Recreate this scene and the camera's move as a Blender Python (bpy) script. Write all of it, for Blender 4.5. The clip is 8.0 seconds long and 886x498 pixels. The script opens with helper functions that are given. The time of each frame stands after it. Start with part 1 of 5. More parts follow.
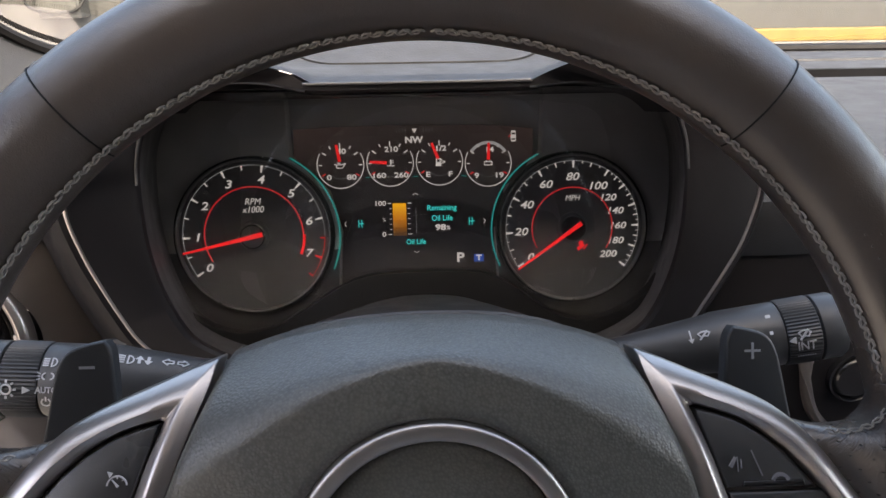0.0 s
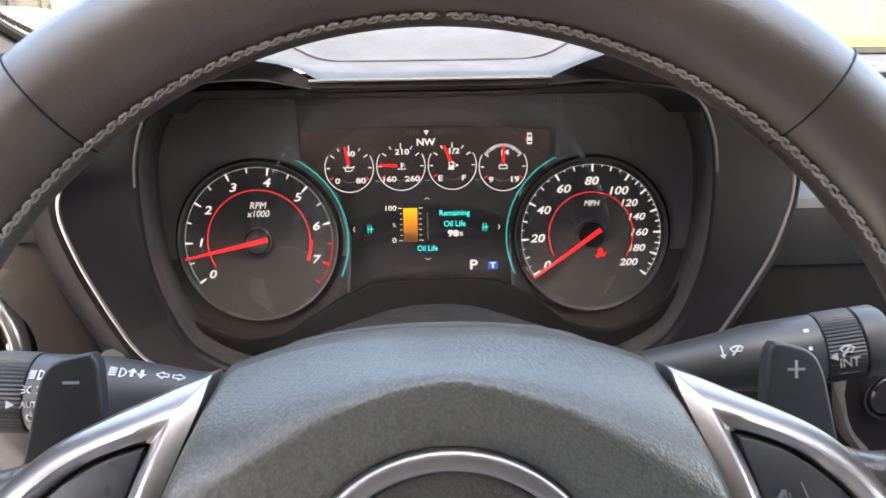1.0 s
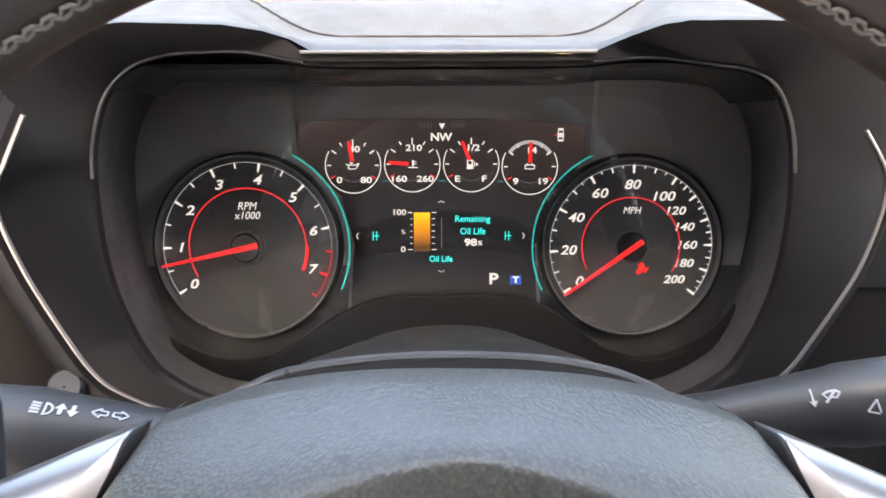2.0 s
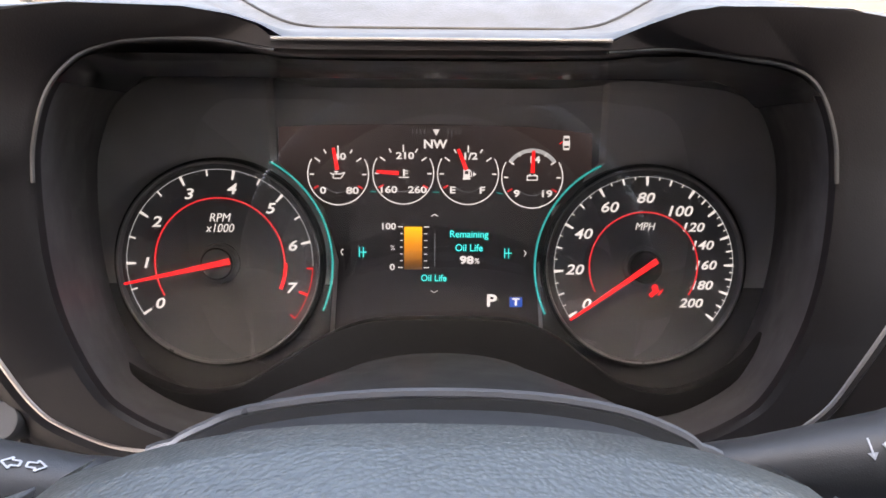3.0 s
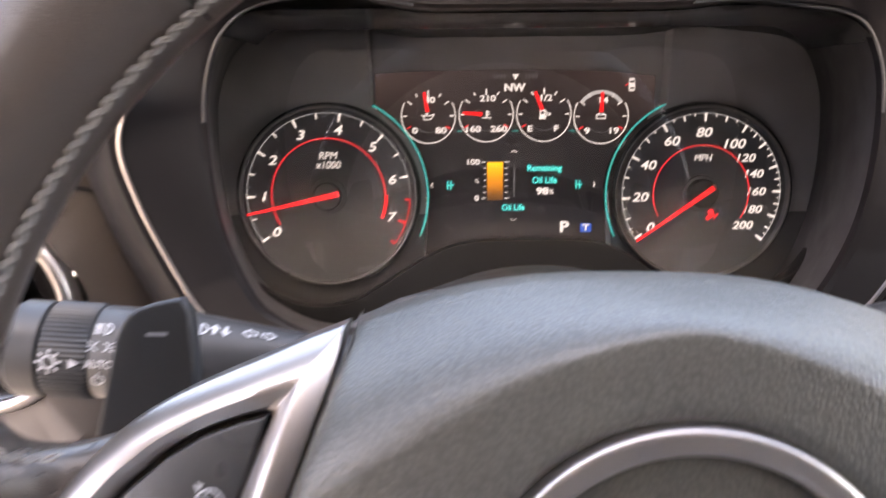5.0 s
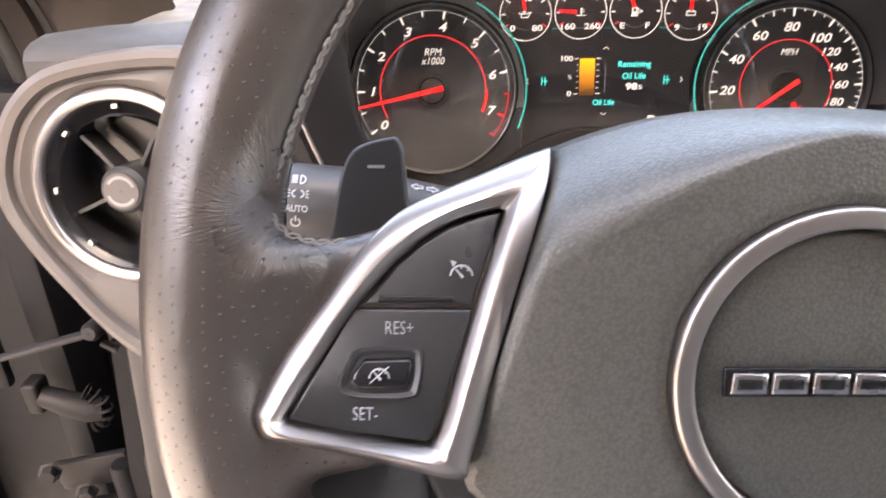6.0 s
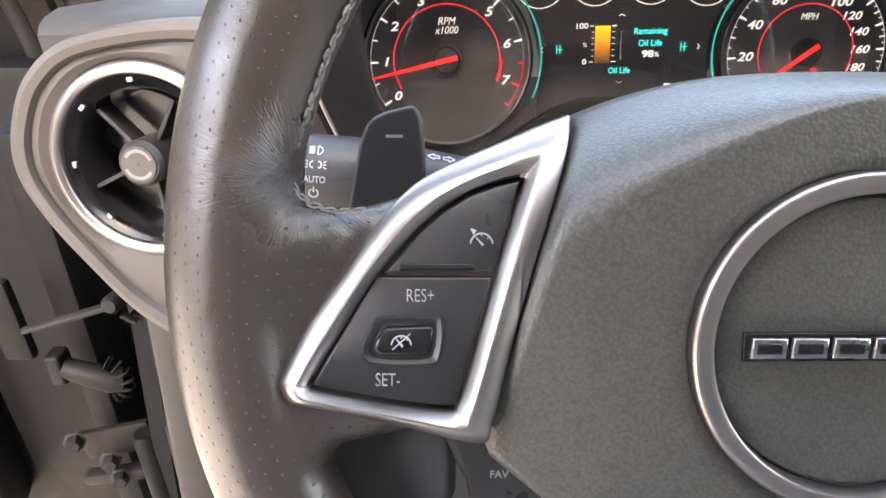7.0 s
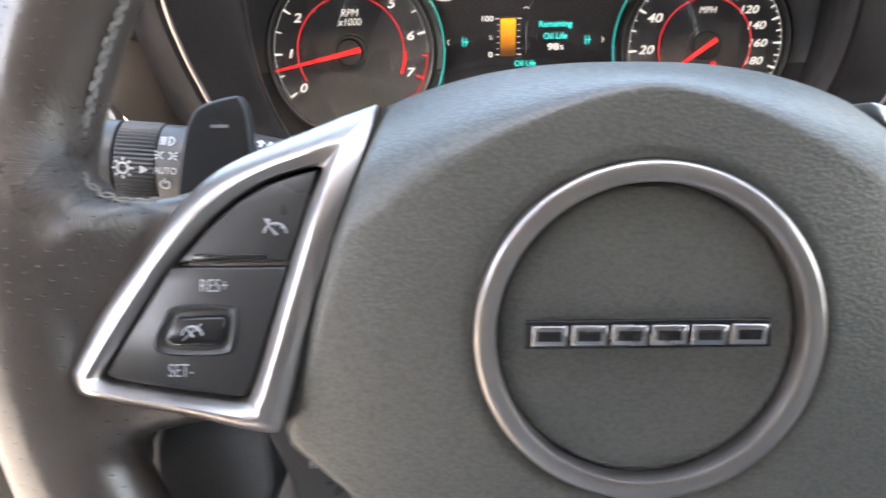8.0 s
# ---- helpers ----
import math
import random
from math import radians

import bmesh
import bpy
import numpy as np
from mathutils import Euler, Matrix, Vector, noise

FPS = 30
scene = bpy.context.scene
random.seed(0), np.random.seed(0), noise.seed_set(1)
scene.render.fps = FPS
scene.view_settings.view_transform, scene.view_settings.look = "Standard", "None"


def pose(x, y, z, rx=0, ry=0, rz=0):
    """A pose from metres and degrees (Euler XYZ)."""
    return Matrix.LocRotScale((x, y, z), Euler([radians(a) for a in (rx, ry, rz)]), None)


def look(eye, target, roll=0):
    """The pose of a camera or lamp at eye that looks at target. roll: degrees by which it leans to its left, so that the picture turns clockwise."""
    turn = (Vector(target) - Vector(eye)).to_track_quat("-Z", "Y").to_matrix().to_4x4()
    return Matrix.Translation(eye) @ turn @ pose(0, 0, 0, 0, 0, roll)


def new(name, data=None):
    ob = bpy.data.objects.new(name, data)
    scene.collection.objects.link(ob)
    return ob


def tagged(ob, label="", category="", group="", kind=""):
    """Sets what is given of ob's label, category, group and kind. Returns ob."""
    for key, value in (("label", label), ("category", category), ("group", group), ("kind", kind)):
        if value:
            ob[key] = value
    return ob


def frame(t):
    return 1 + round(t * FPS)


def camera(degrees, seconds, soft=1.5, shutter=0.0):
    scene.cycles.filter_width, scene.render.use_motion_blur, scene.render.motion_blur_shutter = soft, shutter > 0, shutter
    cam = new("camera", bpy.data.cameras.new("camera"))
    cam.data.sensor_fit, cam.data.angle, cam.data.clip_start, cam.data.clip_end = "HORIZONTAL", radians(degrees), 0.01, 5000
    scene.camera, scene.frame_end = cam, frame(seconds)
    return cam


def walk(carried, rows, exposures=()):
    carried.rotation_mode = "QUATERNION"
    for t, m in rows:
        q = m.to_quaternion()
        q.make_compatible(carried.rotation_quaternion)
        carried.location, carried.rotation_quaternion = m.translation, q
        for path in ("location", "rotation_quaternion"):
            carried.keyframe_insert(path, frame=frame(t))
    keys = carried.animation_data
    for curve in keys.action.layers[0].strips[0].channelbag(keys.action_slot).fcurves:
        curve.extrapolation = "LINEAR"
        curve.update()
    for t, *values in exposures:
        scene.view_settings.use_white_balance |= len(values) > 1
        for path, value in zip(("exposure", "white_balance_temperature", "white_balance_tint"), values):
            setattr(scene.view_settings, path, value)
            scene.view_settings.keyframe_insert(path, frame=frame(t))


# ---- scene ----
SKY, SUN, SUN_AT, SUN_UP = 0.15, 0.9, 176, 48
EXPOSURES = [(0.0, 3.88, 7600, 15), (0.3, 4.87, 7600, 16), (1.5, 5.10, 7600, 13), (4.2, 4.84, 7600, 22), (5.5, 5.43, 8500, 23), (6.5, 5.32, 8100, 18), (8.0, 5.30, 7650, 12)]
cam = camera(66.0, 8.0, shutter=0.5)
# seconds, eye, turn
ROWS = [
    (0.0, -0.0021, -0.1553, 0.9079, 68.62, 0.73, -2.70),
    (0.5, -0.0026, -0.1557, 0.9071, 68.76, 0.86, -2.27),
    (1.0, -0.0028, -0.1356, 0.9002, 69.22, 0.76, -1.78),
    (1.5, -0.0020, -0.1090, 0.8904, 69.74, 0.51, -1.03),
    (1.7, -0.0026, -0.0951, 0.8847, 69.87, 0.37, -0.60),
    (3.0, 0.0008, -0.0397, 0.8636, 71.81, -0.47, -0.22),
    (3.5, -0.0017, -0.0334, 0.8603, 72.07, -0.89, -0.50),
    (4.0, -0.0020, -0.0325, 0.8596, 72.03, -1.15, -0.73),
    (4.2, -0.0045, -0.0372, 0.8603, 71.90, -1.11, -0.69),
    (5.3, -0.0643, -0.1164, 0.8684, 66.34, 0.82, 0.04),
    (5.5, -0.0740, -0.1279, 0.8634, 65.49, 0.51, 0.53),
    (6.0, -0.0948, -0.1411, 0.8558, 62.50, 1.18, 1.80),
    (6.5, -0.0992, -0.1427, 0.8558, 61.05, 1.72, 2.27),
    (7.0, -0.0971, -0.1430, 0.8554, 60.24, 2.00, 2.46),
    (7.5, -0.0787, -0.1416, 0.8536, 59.81, 1.90, 2.03),
    (8.0, -0.0459, -0.1420, 0.8524, 59.79, 1.45, 1.09),
]
walk(cam, [(t, pose(x, y, z, rx, ry, rz)) for t, x, y, z, rx, ry, rz in ROWS], EXPOSURES)

# ---------- world, sun ----------
world = bpy.data.worlds.new("sky")
scene.world = world
world.use_nodes = True
wn = world.node_tree.nodes
sky = wn.new("ShaderNodeTexSky")
sky.sky_type = "NISHITA"
sky.sun_disc = False
sky.dust_density, sky.ozone_density = 4.0, 0.4
sky.sun_elevation = radians(SUN_UP)
sky.sun_rotation = radians(SUN_AT)
wn["Background"].inputs["Strength"].default_value = SKY
world.node_tree.links.new(sky.outputs[0], wn["Background"].inputs["Color"])
sun = new("sun", bpy.data.lights.new("sun", "SUN"))
sun.data.energy, sun.data.angle, sun.data.color = SUN, radians(0.6), (1.0, 0.95, 0.87)
sun.matrix_world = look((0, 0, 5), Vector((0, 0, 5)) - Vector((math.sin(radians(SUN_AT)) * math.cos(radians(SUN_UP)), math.cos(radians(SUN_AT)) * math.cos(radians(SUN_UP)), math.sin(radians(SUN_UP)))))


# ---------- materials ----------
class Mat:
    """A node material with a principled shader and small helpers."""

    def __init__(self, name, color=(0.5, 0.5, 0.5), rough=0.5, metal=0.0, spec=0.5):
        self.m = bpy.data.materials.new(name)
        self.m.use_nodes = True
        self.t = self.m.node_tree
        self.b = self.t.nodes["Principled BSDF"]
        self.b.inputs["Base Color"].default_value = (*color, 1)
        self.b.inputs["Roughness"].default_value = rough
        self.b.inputs["Metallic"].default_value = metal
        self.b.inputs["Specular IOR Level"].default_value = spec
        self.color, self.rough, self.bump_last = color, rough, None

    def node(self, kind, **inputs):
        n = self.t.nodes.new(kind)
        for key, value in inputs.items():
            n.inputs[key.replace("_", " ")].default_value = value
        return n

    def link(self, a, b):
        self.t.links.new(a, b)

    def coords(self):
        return self.t.nodes.new("ShaderNodeTexCoord").outputs["Object"]

    def math(self, op, a, b=0.0):
        n = self.t.nodes.new("ShaderNodeMath")
        n.operation = op
        for k, v in enumerate((a, b)):
            if isinstance(v, (int, float)):
                n.inputs[k].default_value = v
            else:
                self.link(v, n.inputs[k])
        return n.outputs[0]

    def noise(self, scale, detail=4.0, rough=0.55, stretch=None):
        n = self.node("ShaderNodeTexNoise", Scale=scale, Detail=detail, Roughness=rough)
        if stretch:
            mp = self.t.nodes.new("ShaderNodeMapping")
            mp.inputs["Scale"].default_value = stretch
            self.link(self.coords(), mp.inputs["Vector"])
            self.link(mp.outputs[0], n.inputs["Vector"])
        else:
            self.link(self.coords(), n.inputs["Vector"])
        return n.outputs["Fac"]

    def cells(self, scale, feature="DISTANCE_TO_EDGE"):
        n = self.node("ShaderNodeTexVoronoi", Scale=scale)
        n.feature = feature
        self.link(self.coords(), n.inputs["Vector"])
        return n.outputs["Distance"]

    def ramp(self, fac, lo, hi, a=0.3, b=0.7):
        n = self.t.nodes.new("ShaderNodeMapRange")
        n.inputs["From Min"].default_value, n.inputs["From Max"].default_value = a, b
        n.inputs["To Min"].default_value, n.inputs["To Max"].default_value = lo, hi
        self.link(fac, n.inputs["Value"])
        return n.outputs[0]

    def vary(self, fac, lo, hi, a=0.3, b=0.7):
        """Colour between lo and hi times the base colour."""
        n = self.t.nodes.new("ShaderNodeMix")
        n.data_type = "RGBA"
        n.inputs["A"].default_value = (*[c * lo for c in self.color], 1)
        n.inputs["B"].default_value = (*[c * hi for c in self.color], 1)
        self.link(self.ramp(fac, 0, 1, a, b), n.inputs["Factor"])
        self.link(n.outputs["Result"], self.b.inputs["Base Color"])
        return self

    def shine(self, fac, lo, hi, a=0.3, b=0.7):
        self.link(self.ramp(fac, lo, hi, a, b), self.b.inputs["Roughness"])
        return self

    def bump(self, height, distance, strength=1.0):
        n = self.node("ShaderNodeBump", Strength=strength, Distance=distance)
        self.link(height, n.inputs["Height"])
        if self.bump_last:
            self.link(self.bump_last, n.inputs["Normal"])
        self.bump_last = n.outputs[0]
        self.link(n.outputs[0], self.b.inputs["Normal"])
        return self

    def glow(self, color, strength):
        self.b.inputs["Emission Color"].default_value = (*color, 1)
        self.b.inputs["Emission Strength"].default_value = strength
        return self


def plastic(name, color, rough, grain=900, depth=0.00012, spec=0.4):
    m = Mat(name, color, rough, spec=spec)
    m.vary(m.noise(14, 5), 0.82, 1.15)
    m.shine(m.noise(40, 3), rough - 0.06, rough + 0.08)
    m.bump(m.cells(grain), depth)
    return m.m


LAMPS = 0.30


def lit(name, color, strength):
    m = Mat(name, [0.3 * c for c in color], 0.45)
    m.glow(color, strength * LAMPS)
    return m.m


leather = Mat("black_leather", (0.0390, 0.0302, 0.0250), 0.40, spec=0.85)
LX = leather.t.nodes.new("ShaderNodeSeparateXYZ")
leather.link(leather.coords(), LX.inputs[0])
lm = leather.math
lx, ly, lz = LX.outputs
dy = lm("SUBTRACT", ly, 0.013)
turn_a = lm("ARCTAN2", dy, lx)
rad = lm("SQRT", lm("ADD", lm("MULTIPLY", lx, lx), lm("MULTIPLY", dy, dy)))
turn_b = lm("ARCTAN2", lm("ADD", lz, 0.018), lm("SUBTRACT", rad, 0.171))
# staggered rows of pinholes on the side grips
along, across = lm("MULTIPLY", turn_a, 0.171 / 0.0046), lm("MULTIPLY", turn_b, 0.019 / 0.0044)
shift = lm("MULTIPLY", lm("MODULO", lm("FLOOR", lm("ADD", across, 40.0)), 2.0), 0.5)
cell_x = lm("SUBTRACT", lm("FRACT", lm("ADD", along, shift)), 0.5)
cell_y = lm("SUBTRACT", lm("FRACT", across), 0.5)
hole_d = lm("SQRT", lm("ADD", lm("MULTIPLY", cell_x, cell_x), lm("MULTIPLY", cell_y, cell_y)))
grip = lm("MULTIPLY", lm("LESS_THAN", ly, 0.100), lm("GREATER_THAN", rad, 0.158))
rim_hole = lm("MULTIPLY", leather.ramp(hole_d, 1.0, 0.0, 0.045, 0.090), grip)
# the same pinholes on the flat of the spokes
row_y = lm("MULTIPLY", ly, 1.0 / 0.0040)
odd = lm("MULTIPLY", lm("MODULO", lm("FLOOR", lm("ADD", row_y, 40.0)), 2.0), 0.5)
flat_x = lm("SUBTRACT", lm("FRACT", lm("ADD", lm("MULTIPLY", lx, 1.0 / 0.0050), odd)), 0.5)
flat_y = lm("SUBTRACT", lm("FRACT", row_y), 0.5)
flat_d = lm("SQRT", lm("ADD", lm("MULTIPLY", flat_x, flat_x), lm("MULTIPLY", flat_y, flat_y)))
spoke_hole = lm("MULTIPLY", leather.ramp(flat_d, 1.0, 0.0, 0.045, 0.090), lm("MULTIPLY", lm("LESS_THAN", rad, 0.158), lm("LESS_THAN", ly, 0.060)))
hole = lm("MAXIMUM", rim_hole, spoke_hole)
# creases that fan out from the inner corner of the spokes
cx_, cy_ = lm("SUBTRACT", lm("ABSOLUTE", lx), 0.1470), lm("SUBTRACT", ly, 0.0420)
crease_a, crease_r = lm("ARCTAN2", cy_, cx_), lm("SQRT", lm("ADD", lm("MULTIPLY", cx_, cx_), lm("MULTIPLY", cy_, cy_)))
comb = leather.t.nodes.new("ShaderNodeCombineXYZ")
leather.link(lm("MULTIPLY", crease_a, 15.0), comb.inputs[0])
leather.link(lm("MULTIPLY", crease_r, 110.0), comb.inputs[1])
fan = leather.node("ShaderNodeTexNoise", Scale=2.2, Detail=3.0)
leather.link(comb.outputs[0], fan.inputs["Vector"])
fade = lm("MULTIPLY", leather.ramp(crease_r, 0.0, 1.0, 0.001, 0.006), lm("POWER", leather.ramp(crease_r, 1.0, 0.0, 0.004, 0.034), 2.2))
leather.bump(lm("MULTIPLY", fan.outputs["Fac"], fade), 0.0016, 0.75)
worn = leather.ramp(crease_r, 0.10, 0.0, 0.006, 0.024)
leather.link(lm("SUBTRACT", leather.ramp(leather.noise(60, 4), 0.29, 0.39), worn), leather.b.inputs["Roughness"])
leather.bump(leather.noise(170, 5), 0.0007, 0.28)
leather.bump(leather.cells(1300), 0.00010, 0.6)
leather.bump(lm("SUBTRACT", 1.0, hole), 0.0008, 1.0)
tone = leather.t.nodes.new("ShaderNodeMix")
tone.data_type = "RGBA"
leather.vary(leather.noise(22, 5), 0.85, 1.18)
leather.link(leather.b.inputs["Base Color"].links[0].from_socket, tone.inputs["A"])
tone.inputs["B"].default_value = (0.006, 0.005, 0.005, 1)
leather.link(hole, tone.inputs["Factor"])
leather.link(tone.outputs["Result"], leather.b.inputs["Base Color"])
LEATHER = leather.m
# seat colour is unseen; made pale so its reflection lifts the cluster's blacks
seat_hide = Mat("plain_leather", (0.44, 0.43, 0.42), 0.5)
seat_hide.vary(seat_hide.noise(8, 4), 0.85, 1.15)
PLAIN_LEATHER = seat_hide.m

pad = Mat("grained_pad", (0.0600, 0.0605, 0.0535), 0.40, spec=0.66)
pad.shine(pad.noise(500, 3), 0.33, 0.45)
# pebbled grain: rounded cells of uneven size between narrow valleys
bend = pad.node("ShaderNodeTexNoise", Scale=420.0, Detail=2.0)
pad.link(pad.coords(), bend.inputs["Vector"])
mixed = pad.t.nodes.new("ShaderNodeVectorMath")
mixed.operation = "MULTIPLY_ADD"
pad.link(bend.outputs["Color"], mixed.inputs[0])
mixed.inputs[1].default_value = (0.0007, 0.0007, 0.0007)
pad.link(pad.coords(), mixed.inputs[2])
pebble = pad.node("ShaderNodeTexVoronoi", Scale=980.0)
pebble.feature = "SMOOTH_F1"
pebble.inputs["Smoothness"].default_value = 0.35
pad.link(mixed.outputs[0], pebble.inputs["Vector"])
pad.bump(pad.ramp(pebble.outputs["Distance"], 1.0, 0.0, 0.05, 0.75), 0.00016, 0.7)
# cell valleys coloured darker, for the shade that the weak bump lacks
pad.vary(pad.math("ADD", pad.math("MULTIPLY", pad.noise(18, 4), 0.5), pad.math("MULTIPLY", pebble.outputs["Distance"], 0.6)), 1.30, 0.70, 0.25, 0.75)
pad.bump(pad.noise(1500, 2), 0.00005, 0.4)
PAD = pad.m

satin = Mat("satin_metal", (0.365, 0.34, 0.325), 0.40, 1.0)
satin.shine(satin.noise(35, 4), 0.31, 0.37)
satin.bump(satin.noise(2600, 2), 0.00003, 0.35)
satin.vary(satin.noise(30, 4), 0.95, 1.04)
SATIN = satin.m
dark_chrome = Mat("dark_chrome", (0.36, 0.35, 0.35), 0.26, 1.0)
dark_chrome.shine(dark_chrome.noise(60, 3), 0.22, 0.32)
DARK_CHROME = dark_chrome.m

DASH = plastic("dash_plastic", (0.048, 0.042, 0.039), 0.5, 900, 0.00010)
DASH_TOP = plastic("dash_top_grain", (0.027, 0.0285, 0.031), 0.52, 420, 0.0002, 0.20)
SHROUD = plastic("shroud_plastic", (0.0175, 0.0175, 0.0180), 0.45, 1100, 0.00006, 0.28)
BINNACLE = plastic("binnacle_black", (0.0072, 0.0068, 0.0078), 0.5, 900, 0.00005, 0.14)
STALK = plastic("stalk_black", (0.030, 0.031, 0.0325), 0.42, 1300, 0.00006)
BUTTON = plastic("button_black", (0.0235, 0.0240, 0.0245), 0.33, 1800, 0.00003, 0.5)
GLOSS = plastic("gloss_black", (0.010, 0.010, 0.011), 0.16, 300, 0.0)
GAP = plastic("gap_black", (0.010, 0.010, 0.0105), 0.6, 900, 0.00005, 0.1)
SKIRT = plastic("skirt_black", (0.0032, 0.0033, 0.0038), 0.5, 900, 0.00005, 0.1)
# brown-grey trim taken near black: the pillar's shade is put into this colour
SHADED_PILLAR = plastic("shaded_pillar_trim", (0.0095, 0.0082, 0.0078), 0.8, 500, 0.0002, 0.05)
FACE = plastic("dial_black", (0.053, 0.0535, 0.058), 0.5, 1200, 0.00002)
screen = Mat("screen_black", (0.036, 0.033, 0.035), 0.5, spec=0.2)
# faint reddish emission, strongest at the upper corners
at = screen.t.nodes.new("ShaderNodeSeparateXYZ")
screen.link(screen.coords(), at.inputs[0])
corner = screen.math("MULTIPLY", screen.ramp(at.outputs[1], 0.0, 1.0, 0.030, 0.080), screen.ramp(screen.math("ABSOLUTE", at.outputs[0]), 0.35, 1.0, 0.010, 0.090))
screen.b.inputs["Emission Color"].default_value = (1.0, 0.70, 0.66, 1)
screen.link(screen.math("ADD", screen.math("MULTIPLY", corner, 0.0019), 0.00012), screen.b.inputs["Emission Strength"])
SCREEN = screen.m
PANEL = plastic("cluster_panel", (0.22, 0.212, 0.216), 0.6, 1200, 0.00003, 0.2)
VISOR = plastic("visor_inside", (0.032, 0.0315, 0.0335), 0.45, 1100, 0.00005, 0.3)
SPOKE_BACK = plastic("spoke_back_grey", (0.075, 0.080, 0.083), 0.5, 900, 0.0001)
THREAD = plastic("grey_thread", (0.21, 0.199, 0.186), 0.8, 2500, 0.0001)
PRINT = plastic("white_print", (0.35, 0.36, 0.375), 0.5, 1500, 0.00001)
DIM_PRINT = plastic("dim_print", (0.12, 0.12, 0.13), 0.5, 1500, 0.00001)
# far below black paint: the shade of the door opening is in this colour
JAMB = plastic("shaded_jamb_black", (0.0024, 0.0028, 0.0037), 0.6, 200, 0.0002, 0.10)
LIP = plastic("lip_plastic", (0.06, 0.06, 0.062), 0.32, 1500, 0.00001, 0.8)
# near-black steel holding the jamb's shade; the dial hub rims share it
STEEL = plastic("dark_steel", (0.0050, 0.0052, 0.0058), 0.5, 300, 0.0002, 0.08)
WHITE = lit("white_glow", (0.95, 0.95, 0.97), 0.095)
TEAL = lit("teal_glow", (0.0, 0.62, 0.58), 0.22)
TEAL_DIM = lit("teal_dim_glow", (0.0, 0.45, 0.42), 0.10)
RED = lit("red_glow", (1.0, 0.018, 0.022), 0.135)
RED_DIM = lit("red_dim_glow", (0.9, 0.04, 0.05), 0.10)
BLUE = lit("blue_glow", (0.02, 0.10, 0.55), 0.10)

# amber bar: brighter towards its top, as the display draws it
amber = Mat("amber_glow", (0.2, 0.1, 0.02), 0.4)
sep = amber.t.nodes.new("ShaderNodeSeparateXYZ")
amber.link(amber.coords(), sep.inputs[0])
cr = amber.t.nodes.new("ShaderNodeValToRGB")
cr.color_ramp.elements[0].color = (0.03, 0.008, 0.004, 1)
mid = cr.color_ramp.elements.new(0.5)
mid.color = (0.55, 0.20, 0.012, 1)
cr.color_ramp.elements[2].color = (0.95, 0.50, 0.015, 1)
amber.link(amber.ramp(sep.outputs[1], 0, 1, -0.0025, 0.0205), cr.inputs[0])
amber.link(cr.outputs[0], amber.b.inputs["Emission Color"])
amber.b.inputs["Emission Strength"].default_value = 0.17 * LAMPS
AMBER = amber.m


def clear(name, tint=(1, 1, 1), ior=1.45, rough=0.0):
    """A clear pane: see-through, with more gloss at grazing angles."""
    m = bpy.data.materials.new(name)
    m.use_nodes = True
    t = m.node_tree
    t.nodes.clear()
    out = t.nodes.new("ShaderNodeOutputMaterial")
    mix = t.nodes.new("ShaderNodeMixShader")
    lw = t.nodes.new("ShaderNodeLayerWeight")
    lw.inputs["Blend"].default_value = 0.5
    up = t.nodes.new("ShaderNodeMath")
    up.operation = "POWER"
    up.inputs[1].default_value = 5.0
    t.links.new(lw.outputs["Facing"], up.inputs[0])
    fr = t.nodes.new("ShaderNodeMapRange")
    fr.inputs["To Min"].default_value, fr.inputs["To Max"].default_value = ((ior - 1) / (ior + 1)) ** 2, 1.0
    t.links.new(up.outputs[0], fr.inputs["Value"])
    tr = t.nodes.new("ShaderNodeBsdfTransparent")
    tr.inputs["Color"].default_value = (*tint, 1)
    gl = t.nodes.new("ShaderNodeBsdfGlossy")
    gl.inputs["Roughness"].default_value = rough
    t.links.new(fr.outputs[0], mix.inputs[0])
    t.links.new(tr.outputs[0], mix.inputs[1])
    t.links.new(gl.outputs[0], mix.inputs[2])
    t.links.new(mix.outputs[0], out.inputs[0])
    return m


PANE = clear("windscreen_glass", (0.50, 0.525, 0.51))
LENS = clear("cluster_lens", (0.96, 0.96, 0.96), 1.72, 0.0)


# ---------- mesh helpers ----------
def mesh_object(name, bm, material, smooth=True):
    bmesh.ops.recalc_face_normals(bm, faces=bm.faces)
    me = bpy.data.meshes.new(name)
    bm.to_mesh(me)
    bm.free()
    me.materials.append(material)
    for p in me.polygons:
        p.use_smooth = smooth
    if smooth:
        me.set_sharp_from_angle(angle=radians(38))
    return new(name, me)


def part(name, bm, material, parent, label="", smooth=True):
    ob = mesh_object(name, bm, material, smooth)
    ob.parent = parent
    return tagged(ob, label)


def thing(name, m, label, category, group="", kind=""):
    ob = new(name)
    ob.empty_display_size = 0.02
    ob.matrix_world = m
    return tagged(ob, label, category, group, kind)


def faces_of(verts, faces):
    bm = bmesh.new()
    vs = [bm.verts.new(v) for v in verts]
    for f in faces:
        try:
            bm.faces.new([vs[i] for i in f])
        except ValueError:
            pass
    return bm


